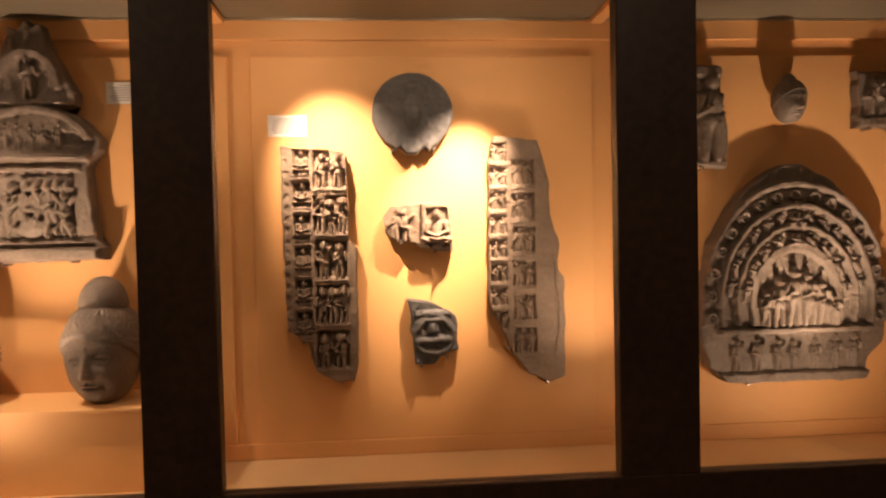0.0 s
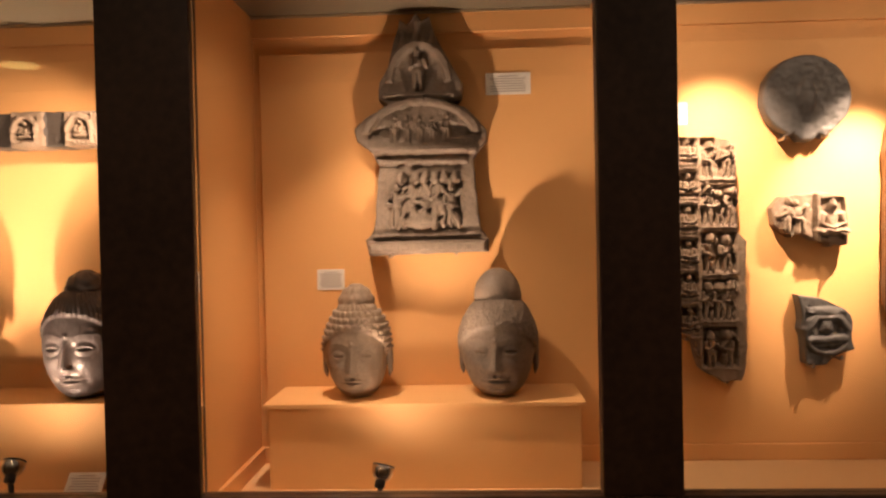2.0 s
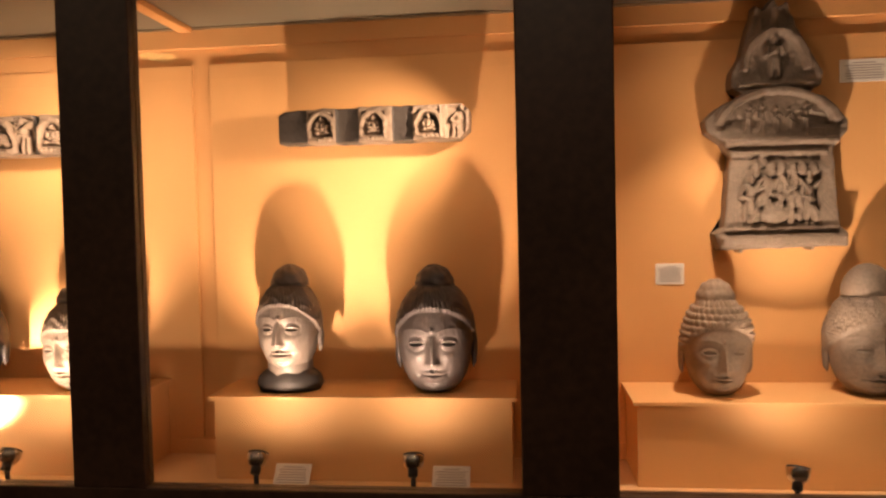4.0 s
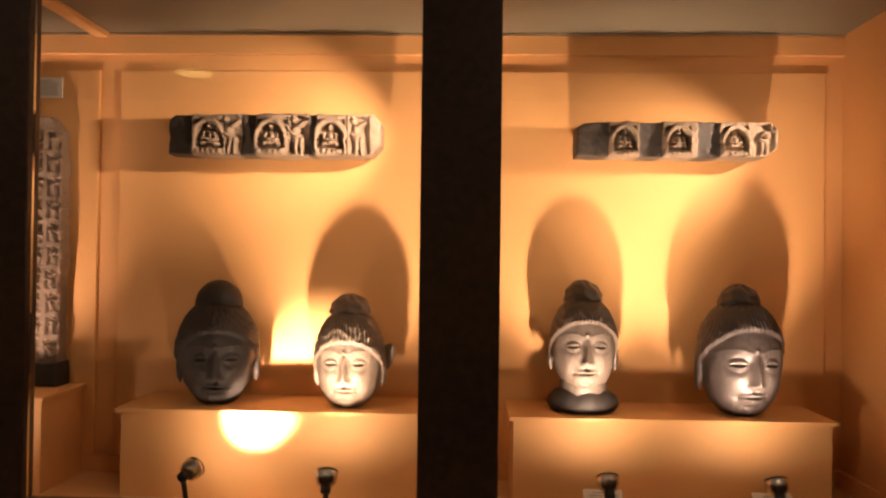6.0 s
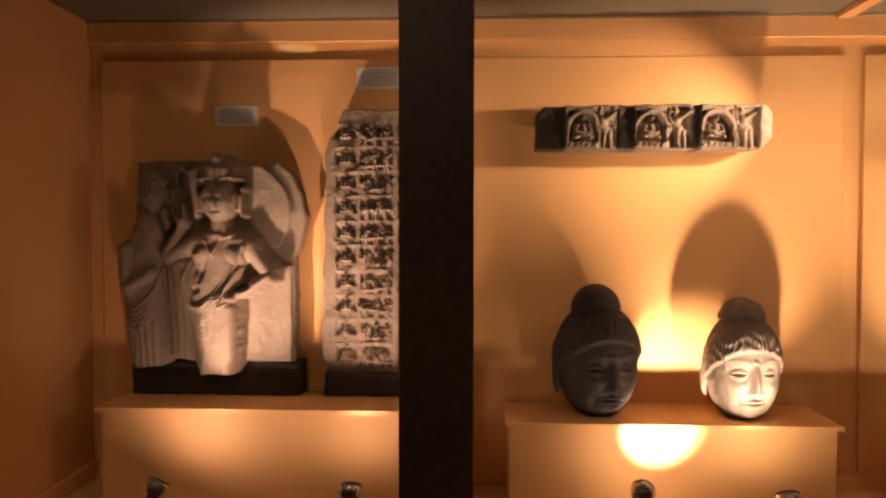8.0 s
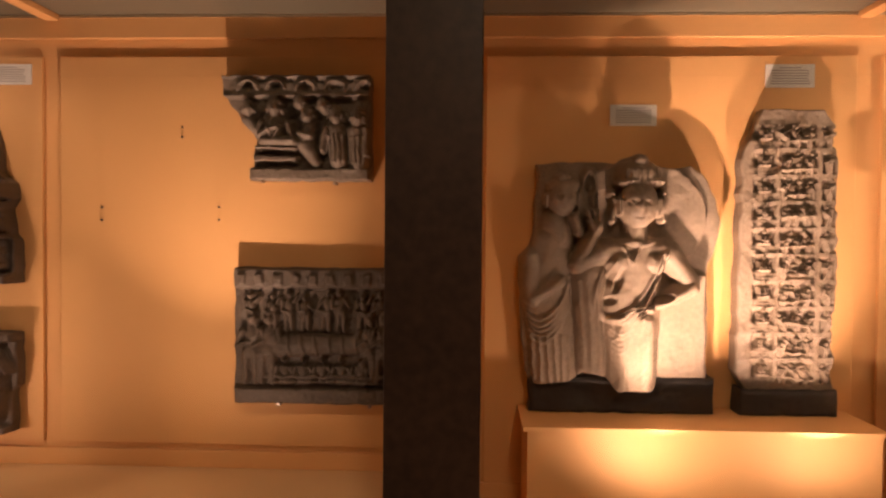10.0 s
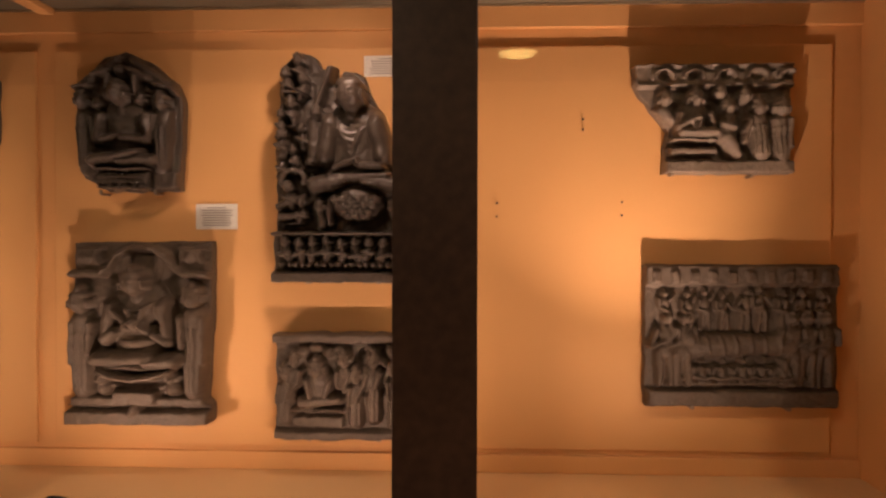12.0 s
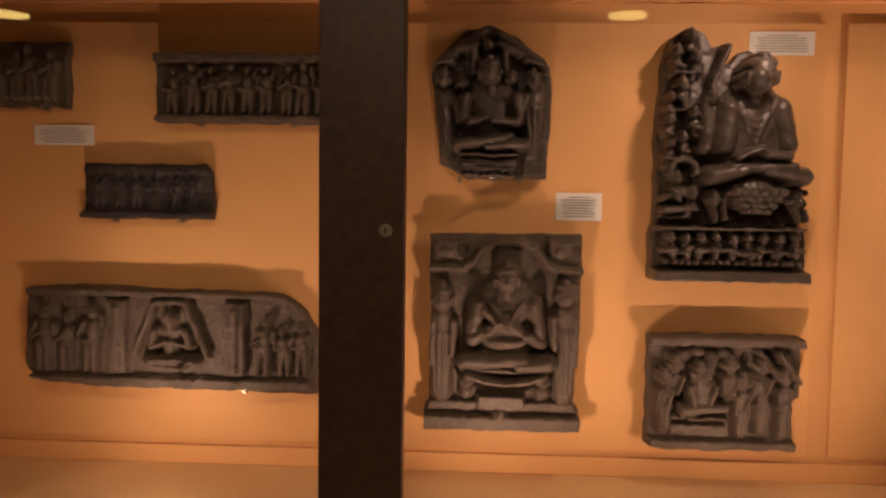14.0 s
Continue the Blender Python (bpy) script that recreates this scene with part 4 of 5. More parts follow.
c.band(0.05, 0.052, 0.36, 0.064, 0.024)
c.sink(0.12, 0.075, 0.31, 0.24, 0.018, 0.006)
c.hollow(0.115, 0.360, 0.060, 0.022, 0.012)
c.hollow(0.290, 0.365, 0.070, 0.020, 0.016, -0.2)
c.ring(0.195, 0.33, 0.165, 0.016, 0.032, 0.03, 0.72)
c.band(0.035, 0.292, 0.365, 0.318, 0.034, 0.008)
c.band(0.06, 0.262, 0.335, 0.284, 0.022, 0.006)
c.ring(0.192, 0.505, 0.085, 0.014, 0.028, 0.0, 1.25)
c.band(0.085, 0.455, 0.30, 0.476, 0.026, 0.006)
c.hollow(0.192, 0.545, 0.055, 0.080, 0.014)
c.standing(0.19, 0.485, 0.12, 0.026)
for k, px in enumerate((0.115, 0.155, 0.20, 0.245, 0.285)):
    c.standing(px, 0.085, (0.13, 0.155, 0.145, 0.155, 0.125)[k], 0.032, (0.06, 0.1, 0, -0.1, -0.05)[k], 1 if k % 2 else -1)
c.ell(0.19, 0.105, 0.05, 0.03, 0.034)
q = random.Random(52)
for k in range(10):
    px, pz = q.uniform(0.135, 0.295), q.uniform(0.10, 0.225)
    c.cap(px, pz, px + q.uniform(-0.02, 0.02), pz - 0.022, 0.011, 0.009, 0.030)
    c.hollow(px + 0.014, pz + 0.008, 0.009, 0.011, 0.016)
for px in (0.135, 0.178, 0.205, 0.235, 0.262, 0.292):
    c.visage(px, 0.222, 0.014, 0.018, 0.018)
c.crowd(0.10, 0.29, 0.335, 0.075, 0.024, 5, 8)
for px in (0.15, 0.19, 0.235):
    c.cap(px, 0.60, px, 0.68 if px == 0.19 else 0.65, 0.014, 0.006, 0.02)
c.build("gable_relief", 0.05, SCHIST, (-1.148, 1.432), 2.050, "grey stone gable relief with stepped arches and a figure panel", "stone relief", worn=0.002, clips=(0.25, 0.75))


# ---- case b: friezes, standing figure and tall slab ----
def frieze(x0, x1, z0, z1, y, seed, label, niches, figures, recesses):
    w, h = x1 - x0, z1 - z0
    c = Carving([(0.0, 0.02 * h), (0.12 * w, 0), (w * 0.55, -0.02 * h), (w - 0.03, 0.0), (w, 0.25 * h), (w, 0.8 * h), (w - 0.02, h), (w * 0.4, 1.01 * h), (0.02, 0.97 * h), (0.0, 0.85 * h)], 0.0026, seed, 0.002)
    c.h += 0.024
    for p0, p1 in recesses:
        c.sink(max(p0, -0.1) * w, -0.1, p1 * w, 1.1 * h, 0.013, 0.003)
    c.band(0.84 * w, 0.0, 0.86 * w, h, 0.030)
    for cx in niches:
        cx *= w
        c.sink(cx - 0.34 * h, 0.16 * h, cx + 0.34 * h, 0.86 * h, 0.020)
        c.ring(cx, 0.42 * h, 0.36 * h, 0.008, 0.036, 0.0, 1.15)
        for e in (-1, 1):
            c.band(cx + e * 0.36 * h - 0.006, 0.08 * h, cx + e * 0.36 * h + 0.006, 0.46 * h, 0.036)
        c.seated(cx, 0.20 * h, 0.58 * h, 0.036)
        c.band(cx - 0.42 * h, 0.02 * h, cx + 0.42 * h, 0.17 * h, 0.036)
        for e in range(6):
            c.sink(cx - 0.38 * h + e * 0.13 * h, 0.05 * h, cx - 0.31 * h + e * 0.13 * h, 0.14 * h, 0.012)
    for cx in figures:
        c.sink(cx * w - 0.030, 0.02 * h, cx * w + 0.030, 0.94 * h, 0.016)
        c.standing(cx * w, 0.03 * h, 0.92 * h, 0.032, 0.16 if int(cx * 100) % 2 else -0.16, -1)
    ob = c.build("stone_frieze", WALL_Y - 0.05 - y, PALE, (x0, z0), y, label, "stone frieze", "long friezes", worn=0.003, clips=(0.2, 0.8))
    # shade of the sunken stretches between niches, given as a darker material
    ob.data.materials.append(RECESS_SHADE)
    for f in ob.data.polygons:
        if any(p0 * w < f.center.x < p1 * w for p0, p1 in recesses):
            f.material_index = 1
    return ob


frieze(-2.383, -1.815, 1.772, 1.872, 1.995, 61, "long narrow stone frieze of arched niches, recesses coloured dark for shade", (0.235, 0.505, 0.79), (0.93,), ((-1, 0.16), (0.31, 0.43), (0.60, 0.71)))
frieze(-3.574, -2.948, 1.768, 1.888, 2.000, 62, "long narrow stone frieze of arched niches, recesses coloured dark for shade", (0.20, 0.49, 0.765), (0.305, 0.60, 0.62, 0.90), ((-1, 0.12), (0.345, 0.42), (0.665, 0.70)))

pts = [(312, 283), (380, 280), (440, 283), (452, 274), (470, 268), (490, 276), (497, 287), (540, 289), (562, 284), (585, 300), (603, 340), (613, 380), (606, 420), (594, 452), (592, 641), (505, 648), (500, 658), (440, 657), (425, 640), (388, 630), (378, 644), (306, 655),
       (298, 640), (288, 560), (285, 490), (283, 440), (300, 420), (308, 400), (311, 330)]
c = Carving(scaled(pts, (283, 268, 619, 655), (0.545, 0.615)), 0.0028, 71, 0.003)
F = lambda px, py: ((px - 283) / 336 * 0.545, (655 - py) / 387 * 0.615)
c.h += 0.006
# broken rim falling back round the plain halo
c.ell(*F(478, 372), 0.178, 0.150, 0.004, base=0.020)
c.band(*F(500, 642), *F(590, 465), 0.020, 0.004)
# robe hanging from the raised arm
c.cap(*F(396, 470), *F(406, 622), 0.052, 0.048, 0.066)
c.cap(*F(380, 470), *F(388, 622), 0.024, 0.022, 0.052)
# legs under the robe
c.cap(*F(462, 505), *F(464, 655), 0.088, 0.074, 0.090)
c.cap(*F(448, 540), *F(450, 652), 0.036, 0.034, 0.092)
c.cap(*F(486, 545), *F(484, 652), 0.034, 0.032, 0.090)
# hips, belly, chest and shoulders
c.cap(*F(468, 450), *F(466, 530), 0.078, 0.080, 0.088)
c.ell(*F(470, 432), 0.112, 0.046, 0.080)
c.ell(*F(444, 446), 0.046, 0.044, 0.092)
c.ell(*F(496, 446), 0.046, 0.044, 0.092)
c.cap(*F(430, 425), *F(512, 425), 0.030, 0.030, 0.078)
# arm with the hand upon the hip
c.cap(*F(522, 432), *F(556, 480), 0.038, 0.034, 0.086)
c.cap(*F(557, 488), *F(505, 516), 0.030, 0.020, 0.098)
c.ell(*F(489, 524), 0.028, 0.018, 0.106)
for k in range(4):
    c.cap(*F(486, 515 + 6 * k), *F(462 + 3 * k, 520 + 7 * k), 0.006, 0.005, 0.102)
# raised arm, its forearm and broken hand
c.cap(*F(425, 428), *F(378, 452), 0.036, 0.030, 0.078)
c.cap(*F(376, 450), *F(404, 398), 0.026, 0.018, 0.080)
c.ell(*F(405, 390), 0.022, 0.026, 0.096)
for k in range(3):
    c.cap(*F(398 + 7 * k, 388), *F(392 + 8 * k, 362), 0.007, 0.006, 0.086)
# neck, face, turban and its knob
c.cap(*F(470, 408), *F(470, 380), 0.036, 0.034, 0.082)
c.visage(F(471, 352)[0], F(471, 352)[1], 0.060, 0.056, 0.070, False)
c.cap(*F(440, 316), *F(506, 316), 0.010, 0.010, 0.108)
c.ell(*F(472, 304), 0.056, 0.042, 0.050, base=0.058)
c.ell(*F(472, 282), 0.024, 0.022, 0.050, base=0.058)
for k in range(6):
    c.ridge([F(446 + 11 * k, 322), F(448 + 10 * k, 296)], 0.005, 0.006, 0.07)
for e in (-1, 1):
    c.cap(*F(471 + e * 38, 345), *F(471 + e * 40, 378), 0.010, 0.013, 0.080)
    c.ell(*F(471 + e * 41, 334), 0.014, 0.016, 0.078)
# necklace and pendant
c.ridge([F(440, 406), F(456, 414), F(472, 417), F(488, 414), F(504, 405)], 0.009, 0.014, 0.04)
c.ridge([F(446, 420), F(460, 446), F(474, 420)], 0.004, 0.008, 0.04)
c.ell(*F(461, 446), 0.010, 0.014, 0.100)
# sash: a deep loop from the shoulder round to the hip
c.hollow(*F(428, 510), 0.020, 0.012, 0.012, 0.2)
c.hollow(*F(440, 480), 0.010, 0.036, 0.012, -0.4)
loop = [F(512, 436), F(494, 484), F(460, 526), F(426, 540), F(407, 514), F(416, 474), F(430, 446)]
c.ridge(loop, 0.015, 0.014, 0.02)
c.ridge([(x + 0.004, y + 0.008) for x, y in loop], 0.004, -0.006, 0.02)
c.ridge([(x - 0.004, y - 0.010) for x, y in loop], 0.004, -0.005, 0.02)
for k in range(4):
    c.ridge([F(506 - 5 * k, 470 + 9 * k), F(478 - 4 * k, 516 + 9 * k), F(446 - 4 * k, 546 + 9 * k)], 0.0052, 0.005, 0.03)
c.hollow(*F(512, 506), 0.030, 0.010, 0.034, 0.30)
# folds of the skirt
for k in range(6):
    c.ridge([F(504, 546 + 16 * k), F(480, 574 + 15 * k), F(456, 610 + 12 * k), F(440, 650 + 8 * k)], 0.0085, 0.0030, 0.03)
for k in range(5):
    c.ridge([F(424, 552 + 8 * k), F(444, 562 + 8 * k), F(464, 552 + 7 * k)], 0.0046, 0.0030, 0.03)
for k in range(3):
    c.ridge([F(378 + 14 * k, 480), F(384 + 14 * k, 550), F(388 + 14 * k, 624)], 0.0075, 0.0040, 0.03)
# companion with a bent arm, heavy sash and long robe
c.cap(*F(335, 420), *F(330, 520), 0.060, 0.066, 0.054)
c.cap(*F(332, 520), *F(342, 640), 0.066, 0.062, 0.056)
c.cap(*F(300, 440), *F(304, 505), 0.030, 0.030, 0.066)
c.cap(*F(306, 510), *F(348, 480), 0.026, 0.022, 0.078)
c.visage(F(352, 342)[0], F(352, 342)[1], 0.048, 0.040, 0.036)
c.cap(*F(340, 385), *F(352, 410), 0.040, 0.036, 0.060)
c.cap(*F(372, 372), *F(378, 400), 0.020, 0.016, 0.066)
for k in range(5):
    c.ridge([F(292, 528 + 9 * k), F(318, 545 + 9 * k), F(346, 520 + 10 * k), F(366, 470 + 12 * k)], 0.0060, 0.010, 0.02)
for k in range(6):
    c.ridge([F(304 + 12 * k, 572), F(308 + 12 * k, 645)], 0.0052, 0.007, 0.02)
# fan behind the raised hand
c.cap(*F(404, 350), *F(396, 305), 0.012, 0.026, 0.036)
c.hollow(*F(396, 318), 0.014, 0.034, 0.026)
c.hollow(*F(420, 350), 0.022, 0.040, 0.006)
c.h *= 0.9
c.build("standing_figure_relief", 0.045, PALE, (-4.755, 1.150), 2.040, "large stone relief of a robed standing figure with a halo", "stone relief", grain=0.0008, worn=0.0015)
# base colour darkened for the shade behind the plinth box's top edge
stone_block("rough_plinth_stone", -4.722, -4.235, 2.018, 2.095, 1.076, 1.172, DARK_OR_SHADED, "rough stone base under the standing figure relief, darkened for shade", 7)
pts = [(0.03, 0.0), (0.255, 0.0), (0.262, 0.40), (0.255, 0.70), (0.225, 0.748), (0.06, 0.748), (0.042, 0.69), (0.012, 0.64), (0.006, 0.30), (0.0, 0.05)]
c = Carving(pts, 0.0026, 81, 0.004)
c.h += 0.016
q = random.Random(82)
for k in range(10):
    z0 = 0.012 + 0.0695 * k
    # a niche with a seated figure over mouldings
    c.sink(0.040, z0 + 0.026, 0.102, z0 + 0.067, 0.008)
    c.seated(0.071, z0 + 0.026, 0.046, 0.034, False)
    c.hollow(0.050, z0 + 0.042, 0.007, 0.012, 0.012)
    c.hollow(0.092, z0 + 0.042, 0.007, 0.012, 0.012)
    for e in range(3):
        c.band(0.036, z0 + 0.002 + 0.008 * e, 0.106, z0 + 0.007 + 0.008 * e, 0.024 - 0.003 * e, 0.002)
    # a scene of several figures
    c.sink(0.112, z0 + 0.008, 0.204, z0 + 0.066, 0.008)
    if k % 3 == 1:
        c.teacher(0.158, z0 + 0.012, 0.056, 0.036, bool(k % 2))
        for px in (0.121, 0.194):
            c.standing(px, z0 + 0.010, 0.052, 0.030, 0.12 if px < 0.15 else -0.12, -1)
    else:
        for e in range(3):
            c.standing(0.128 + 0.028 * e + q.uniform(-0.004, 0.004), z0 + 0.009, q.uniform(0.048, 0.058), 0.034, q.uniform(-0.28, 0.28), q.choice((-1, 1)))
        c.cap(0.118, z0 + q.uniform(0.016, 0.036), 0.198, z0 + q.uniform(0.016, 0.036), 0.006, 0.005, 0.026)
    for e in range(3):
        c.hollow(q.uniform(0.118, 0.198), z0 + q.uniform(0.020, 0.058), 0.005, 0.007, 0.010, q.uniform(-1, 1))
    c.band(0.108, z0 + 0.001, 0.210, z0 + 0.008, 0.026)
    # the narrow outer column
    c.sink(0.219, z0 + 0.008, 0.256, z0 + 0.062, 0.014)
    c.standing(0.237, z0 + 0.009, 0.054, 0.030, q.uniform(-0.15, 0.15), q.choice((-1, 1)))
c.build("tall_relief_slab", 0.04, PALE, (-4.177, 1.141), 2.050, "tall stone slab carved with many rows of tiny figures", "stone relief", worn=0.003)
stone_block("rough_plinth_stone", -4.165, -3.915, 2.018, 2.095, 1.076, 1.145, DARK_OR_SHADED, "rough dark stone base under the tall carved slab", 9)

# ---- case c: reliefs ----
pts = [(778, 130), (1046, 128), (1046, 316), (828, 314), (835, 240), (810, 205), (790, 180), (778, 160)]
c = Carving(scaled(pts, (778, 128, 1046, 316), (0.408, 0.290)), 0.0026, 91, 0.003)
F = lambda px, py: ((px - 950) / 278 * 0.408, (318 - py) / 193 * 0.290)
c.h += 0.004
# cornice with a row of small arches
c.band(*F(948, 166), *F(1230, 124), 0.030, 0.004)
c.band(*F(948, 133), *F(1230, 124), 0.038, 0.004)
c.band(*F(948, 168), *F(1230, 159), 0.036, 0.004)
for k in range(5):
    px = 998 + 55 * k
    c.ring(*F(px, 154), 0.026, 0.006, 0.042, 0.0)
    c.hollow(*F(px, 148), 0.015, 0.009, 0.016)
    c.hollow(*F(px + 27, 137), 0.012, 0.005, 0.012)
# base and throne
c.band(*F(1000, 320), *F(1230, 293), 0.040, 0.006)
c.band(*F(1010, 286), *F(1096, 270), 0.040, 0.006)
c.band(*F(1012, 264), *F(1094, 254), 0.050, 0.005)
# the seated figure, half turned
c.cap(*F(1030, 246), *F(1088, 247), 0.018, 0.016, 0.064)
c.cap(*F(1052, 240), *F(1052, 215), 0.034, 0.042, 0.052)
c.cap(*F(1028, 215), *F(1024, 238), 0.015, 0.014, 0.058)
c.cap(*F(1078, 215), *F(1084, 235), 0.015, 0.014, 0.058)
c.cap(*F(1024, 236), *F(1058, 222), 0.012, 0.010, 0.068)
c.visage(*F(1053, 190), 0.024, 0.034, 0.036)
# attendants
for px, py, r in ((1000, 188, 0.019), (1113, 202, 0.022), (1142, 184, 0.018), (1165, 202, 0.022), (1205, 205, 0.022), (1098, 178, 0.017)):
    c.visage(*F(px, py), r, 0.030, 0.030)
c.cap(*F(1000, 208), *F(1016, 226), 0.024, 0.014, 0.040)
c.cap(*F(1114, 222), *F(1108, 250), 0.026, 0.026, 0.046)
c.cap(*F(1098, 232), *F(1120, 240), 0.010, 0.010, 0.060)
c.cap(*F(1110, 256), *F(1128, 282), 0.028, 0.016, 0.052)
c.cap(*F(1163, 228), *F(1170, 284), 0.032, 0.026, 0.050)
c.cap(*F(1148, 226), *F(1140, 262), 0.012, 0.010, 0.056)
c.cap(*F(1203, 230), *F(1206, 288), 0.032, 0.028, 0.044)
c.cap(*F(1222, 226), *F(1222, 270), 0.012, 0.012, 0.046)
for k in range(4):
    c.ridge([F(1152 + 9 * k, 236), F(1158 + 8 * k, 284)], 0.0045, 0.007, 0.02)
    c.ridge([F(1190 + 9 * k, 240), F(1194 + 8 * k, 286)], 0.0045, 0.006, 0.02)
for k in range(3):
    c.ridge([F(1036 + 4 * k, 222), F(1052, 232 + 5 * k), F(1070 - 4 * k, 220)], 0.0035, 0.005, 0.03)
for px, py in ((1024, 200), (1080, 205), (1132, 215), (1190, 216), (1140, 272)):
    c.hollow(*F(px, py), 0.010, 0.014, 0.012)
c.build("panel_relief", 0.035, SCHIST, (-5.568, 1.692), 2.072, "broken dark stone panel with a seated figure and attendants", "stone relief", worn=0.002, clips=(0.25, 0.75))
c = Carving(box_outline(0.502, 0.379), 0.003, 92, 0.002)
c.band(0.0, 0.0, 0.502, 0.052, 0.020, 0.008)
c.band(0.0, 0.320, 0.502, 0.379, 0.014)
for k in range(10):
    c.band(0.012 + 0.049 * k, 0.330, 0.040 + 0.049 * k, 0.365, 0.022)
c.band(0.07, 0.072, 0.42, 0.090, 0.018)
c.cap(0.13, 0.165, 0.37, 0.170, 0.035, 0.028, 0.026)
c.ell(0.115, 0.185, 0.026, 0.028, 0.030)
c.crowd(0.03, 0.48, 0.205, 0.115, 0.024, 9, 12)
for px in (0.05, 0.095, 0.375, 0.415, 0.46):
    c.standing(px, 0.060, 0.20, 0.030, 0.03)
for k in range(5):
    c.seated(0.145 + 0.052 * k, 0.058, 0.085, 0.030, False)
for k in range(6):
    c.ridge([(0.15 + 0.038 * k, 0.20), (0.165 + 0.036 * k, 0.14)], 0.005, 0.004, 0.01)
c.h *= 1.35
c.build("panel_relief", 0.035, BROWN, (-5.537, 1.075), 2.066, "rectangular dark brown stone panel with a reclining figure and crowd", "stone relief", worn=0.002, clips=(0.25, 0.75))
pts = [(375, 75), (420, 95), (465, 130), (480, 160), (474, 326), (345, 326), (300, 300), (283, 160), (290, 125), (340, 85)]
c = Carving(scaled(pts, (280, 75, 480, 326), (0.303, 0.381)), 0.0026, 93, 0.003)
F = lambda px, py: ((px - 442) / 203 * 0.303, (325 - py) / 258 * 0.381)
c.h += 0.004
# sloping gable arms with curled ends
c.cap(*F(456, 134), *F(528, 86), 0.017, 0.017, 0.034)
c.cap(*F(634, 140), *F(556, 88), 0.017, 0.017, 0.034)
c.cap(*F(452, 134), *F(482, 132), 0.008, 0.008, 0.050)
c.cap(*F(490, 112), *F(522, 106), 0.012, 0.009, 0.054)
c.cap(*F(552, 104), *F(592, 122), 0.010, 0.010, 0.054)
c.cap(*F(600, 130), *F(636, 142), 0.009, 0.007, 0.050)
c.ell(*F(537, 106), 0.018, 0.020, 0.058)
c.cap(*F(516, 112), *F(514, 148), 0.012, 0.010, 0.048)
c.cap(*F(564, 114), *F(568, 148), 0.012, 0.010, 0.048)
# the seated figure, hands joined over the lap
c.cap(*F(544, 220), *F(544, 195), 0.058, 0.068, 0.046)
c.ell(*F(544, 188), 0.078, 0.028, 0.044)
for e in (-1, 1):
    c.cap(*F(544 + e * 42, 192), *F(544 + e * 46, 226), 0.022, 0.020, 0.054)
c.cap(*F(510, 232), *F(536, 226), 0.015, 0.011, 0.068)
c.cap(*F(588, 233), *F(546, 229), 0.015, 0.011, 0.068)
c.cap(*F(492, 270), *F(576, 256), 0.021, 0.014, 0.072)
c.cap(*F(598, 268), *F(540, 272), 0.020, 0.014, 0.066)
c.cap(*F(544, 186), *F(542, 176), 0.020, 0.020, 0.050)
c.visage(*F(541, 152), 0.029, 0.040, 0.056)
# attendants and small heads beside
for px, py, r in ((466, 160, 0.022), (497, 166, 0.016), (577, 160, 0.016), (613, 164, 0.022)):
    c.visage(*F(px, py), r, 0.030, 0.026)
for px, e in ((468, 1), (614, -1)):
    c.cap(*F(px, 190), *F(px + 4 * e, 282), 0.030, 0.024, 0.038)
    c.cap(*F(px + 14 * e, 190), *F(px + 22 * e, 232), 0.011, 0.010, 0.046)
    for k in range(3):
        c.ridge([F(px - 10 + 9 * k, 210), F(px - 6 + 8 * k, 278)], 0.004, 0.005, 0.02)
c.hollow(*F(500, 250), 0.014, 0.018, 0.016)
c.hollow(*F(592, 248), 0.012, 0.016, 0.016)
# throne with ribs
c.band(*F(492, 290), *F(592, 282), 0.060, 0.004)
c.band(*F(494, 322), *F(590, 290), 0.040, 0.004)
for k in range(3):
    c.band(*F(494, 303 + 9 * k), *F(590, 298 + 9 * k), 0.050, 0.003)
for k in range(7):
    c.hollow(*F(500 + 14 * k, 314), 0.006, 0.005, 0.010)
c.band(*F(596, 320), *F(640, 290), 0.026)
c.build("stele", 0.035, DARKSCHIST, (-7.087, 1.648), 2.062, "small pointed dark stone stele with a seated figure", "stone relief", "stone steles", worn=0.002, clips=(0.25, 0.75))
pts = [(0.012, 0.055), (0.0, 0.05), (0.0, 0.0), (0.391, 0.0), (0.391, 0.05), (0.375, 0.06), (0.391, 0.30), (0.391, 0.494), (0.01, 0.490), (0.014, 0.25)]
c = Carving(pts, 0.0028, 94, 0.002)
F = lambda px, py: ((px - 437) / 257 * 0.391, (755 - py) / 337 * 0.494)
c.h += 0.005
# corner blocks and the trapezoid arch
for px in (478, 664):
    c.band(*F(px - 27, 474), *F(px + 27, 428), 0.026, 0.006)
    c.ell(*F(px - 6, 450), 0.026, 0.020, 0.036)
    c.hollow(*F(px + 20, 446), 0.012, 0.020, 0.024)
arc = [(438, 480), (500, 478), (516, 466), (532, 444), (556, 432), (596, 432), (616, 444), (634, 468), (648, 478), (692, 480)]
for a, b in zip(arc, arc[1:]):
    c.cap(*F(*a), *F(*b), 0.012, 0.012, 0.046)
c.band(*F(552, 500), *F(598, 440), 0.014)
c.hollow(*F(548, 470), 0.008, 0.030, 0.010)
c.hollow(*F(600, 470), 0.008, 0.030, 0.010)
# the teacher: broad robed shoulders, joined hands, rolled crossed legs
c.cap(*F(572, 600), *F(570, 545), 0.078, 0.086, 0.058)
c.ell(*F(571, 536), 0.094, 0.044, 0.056)
for e in (-1, 1):
    c.cap(*F(571 + e * 44, 538), *F(571 + e * 54, 586), 0.028, 0.026, 0.070)
c.cap(*F(516, 596), *F(562, 566), 0.022, 0.014, 0.080)
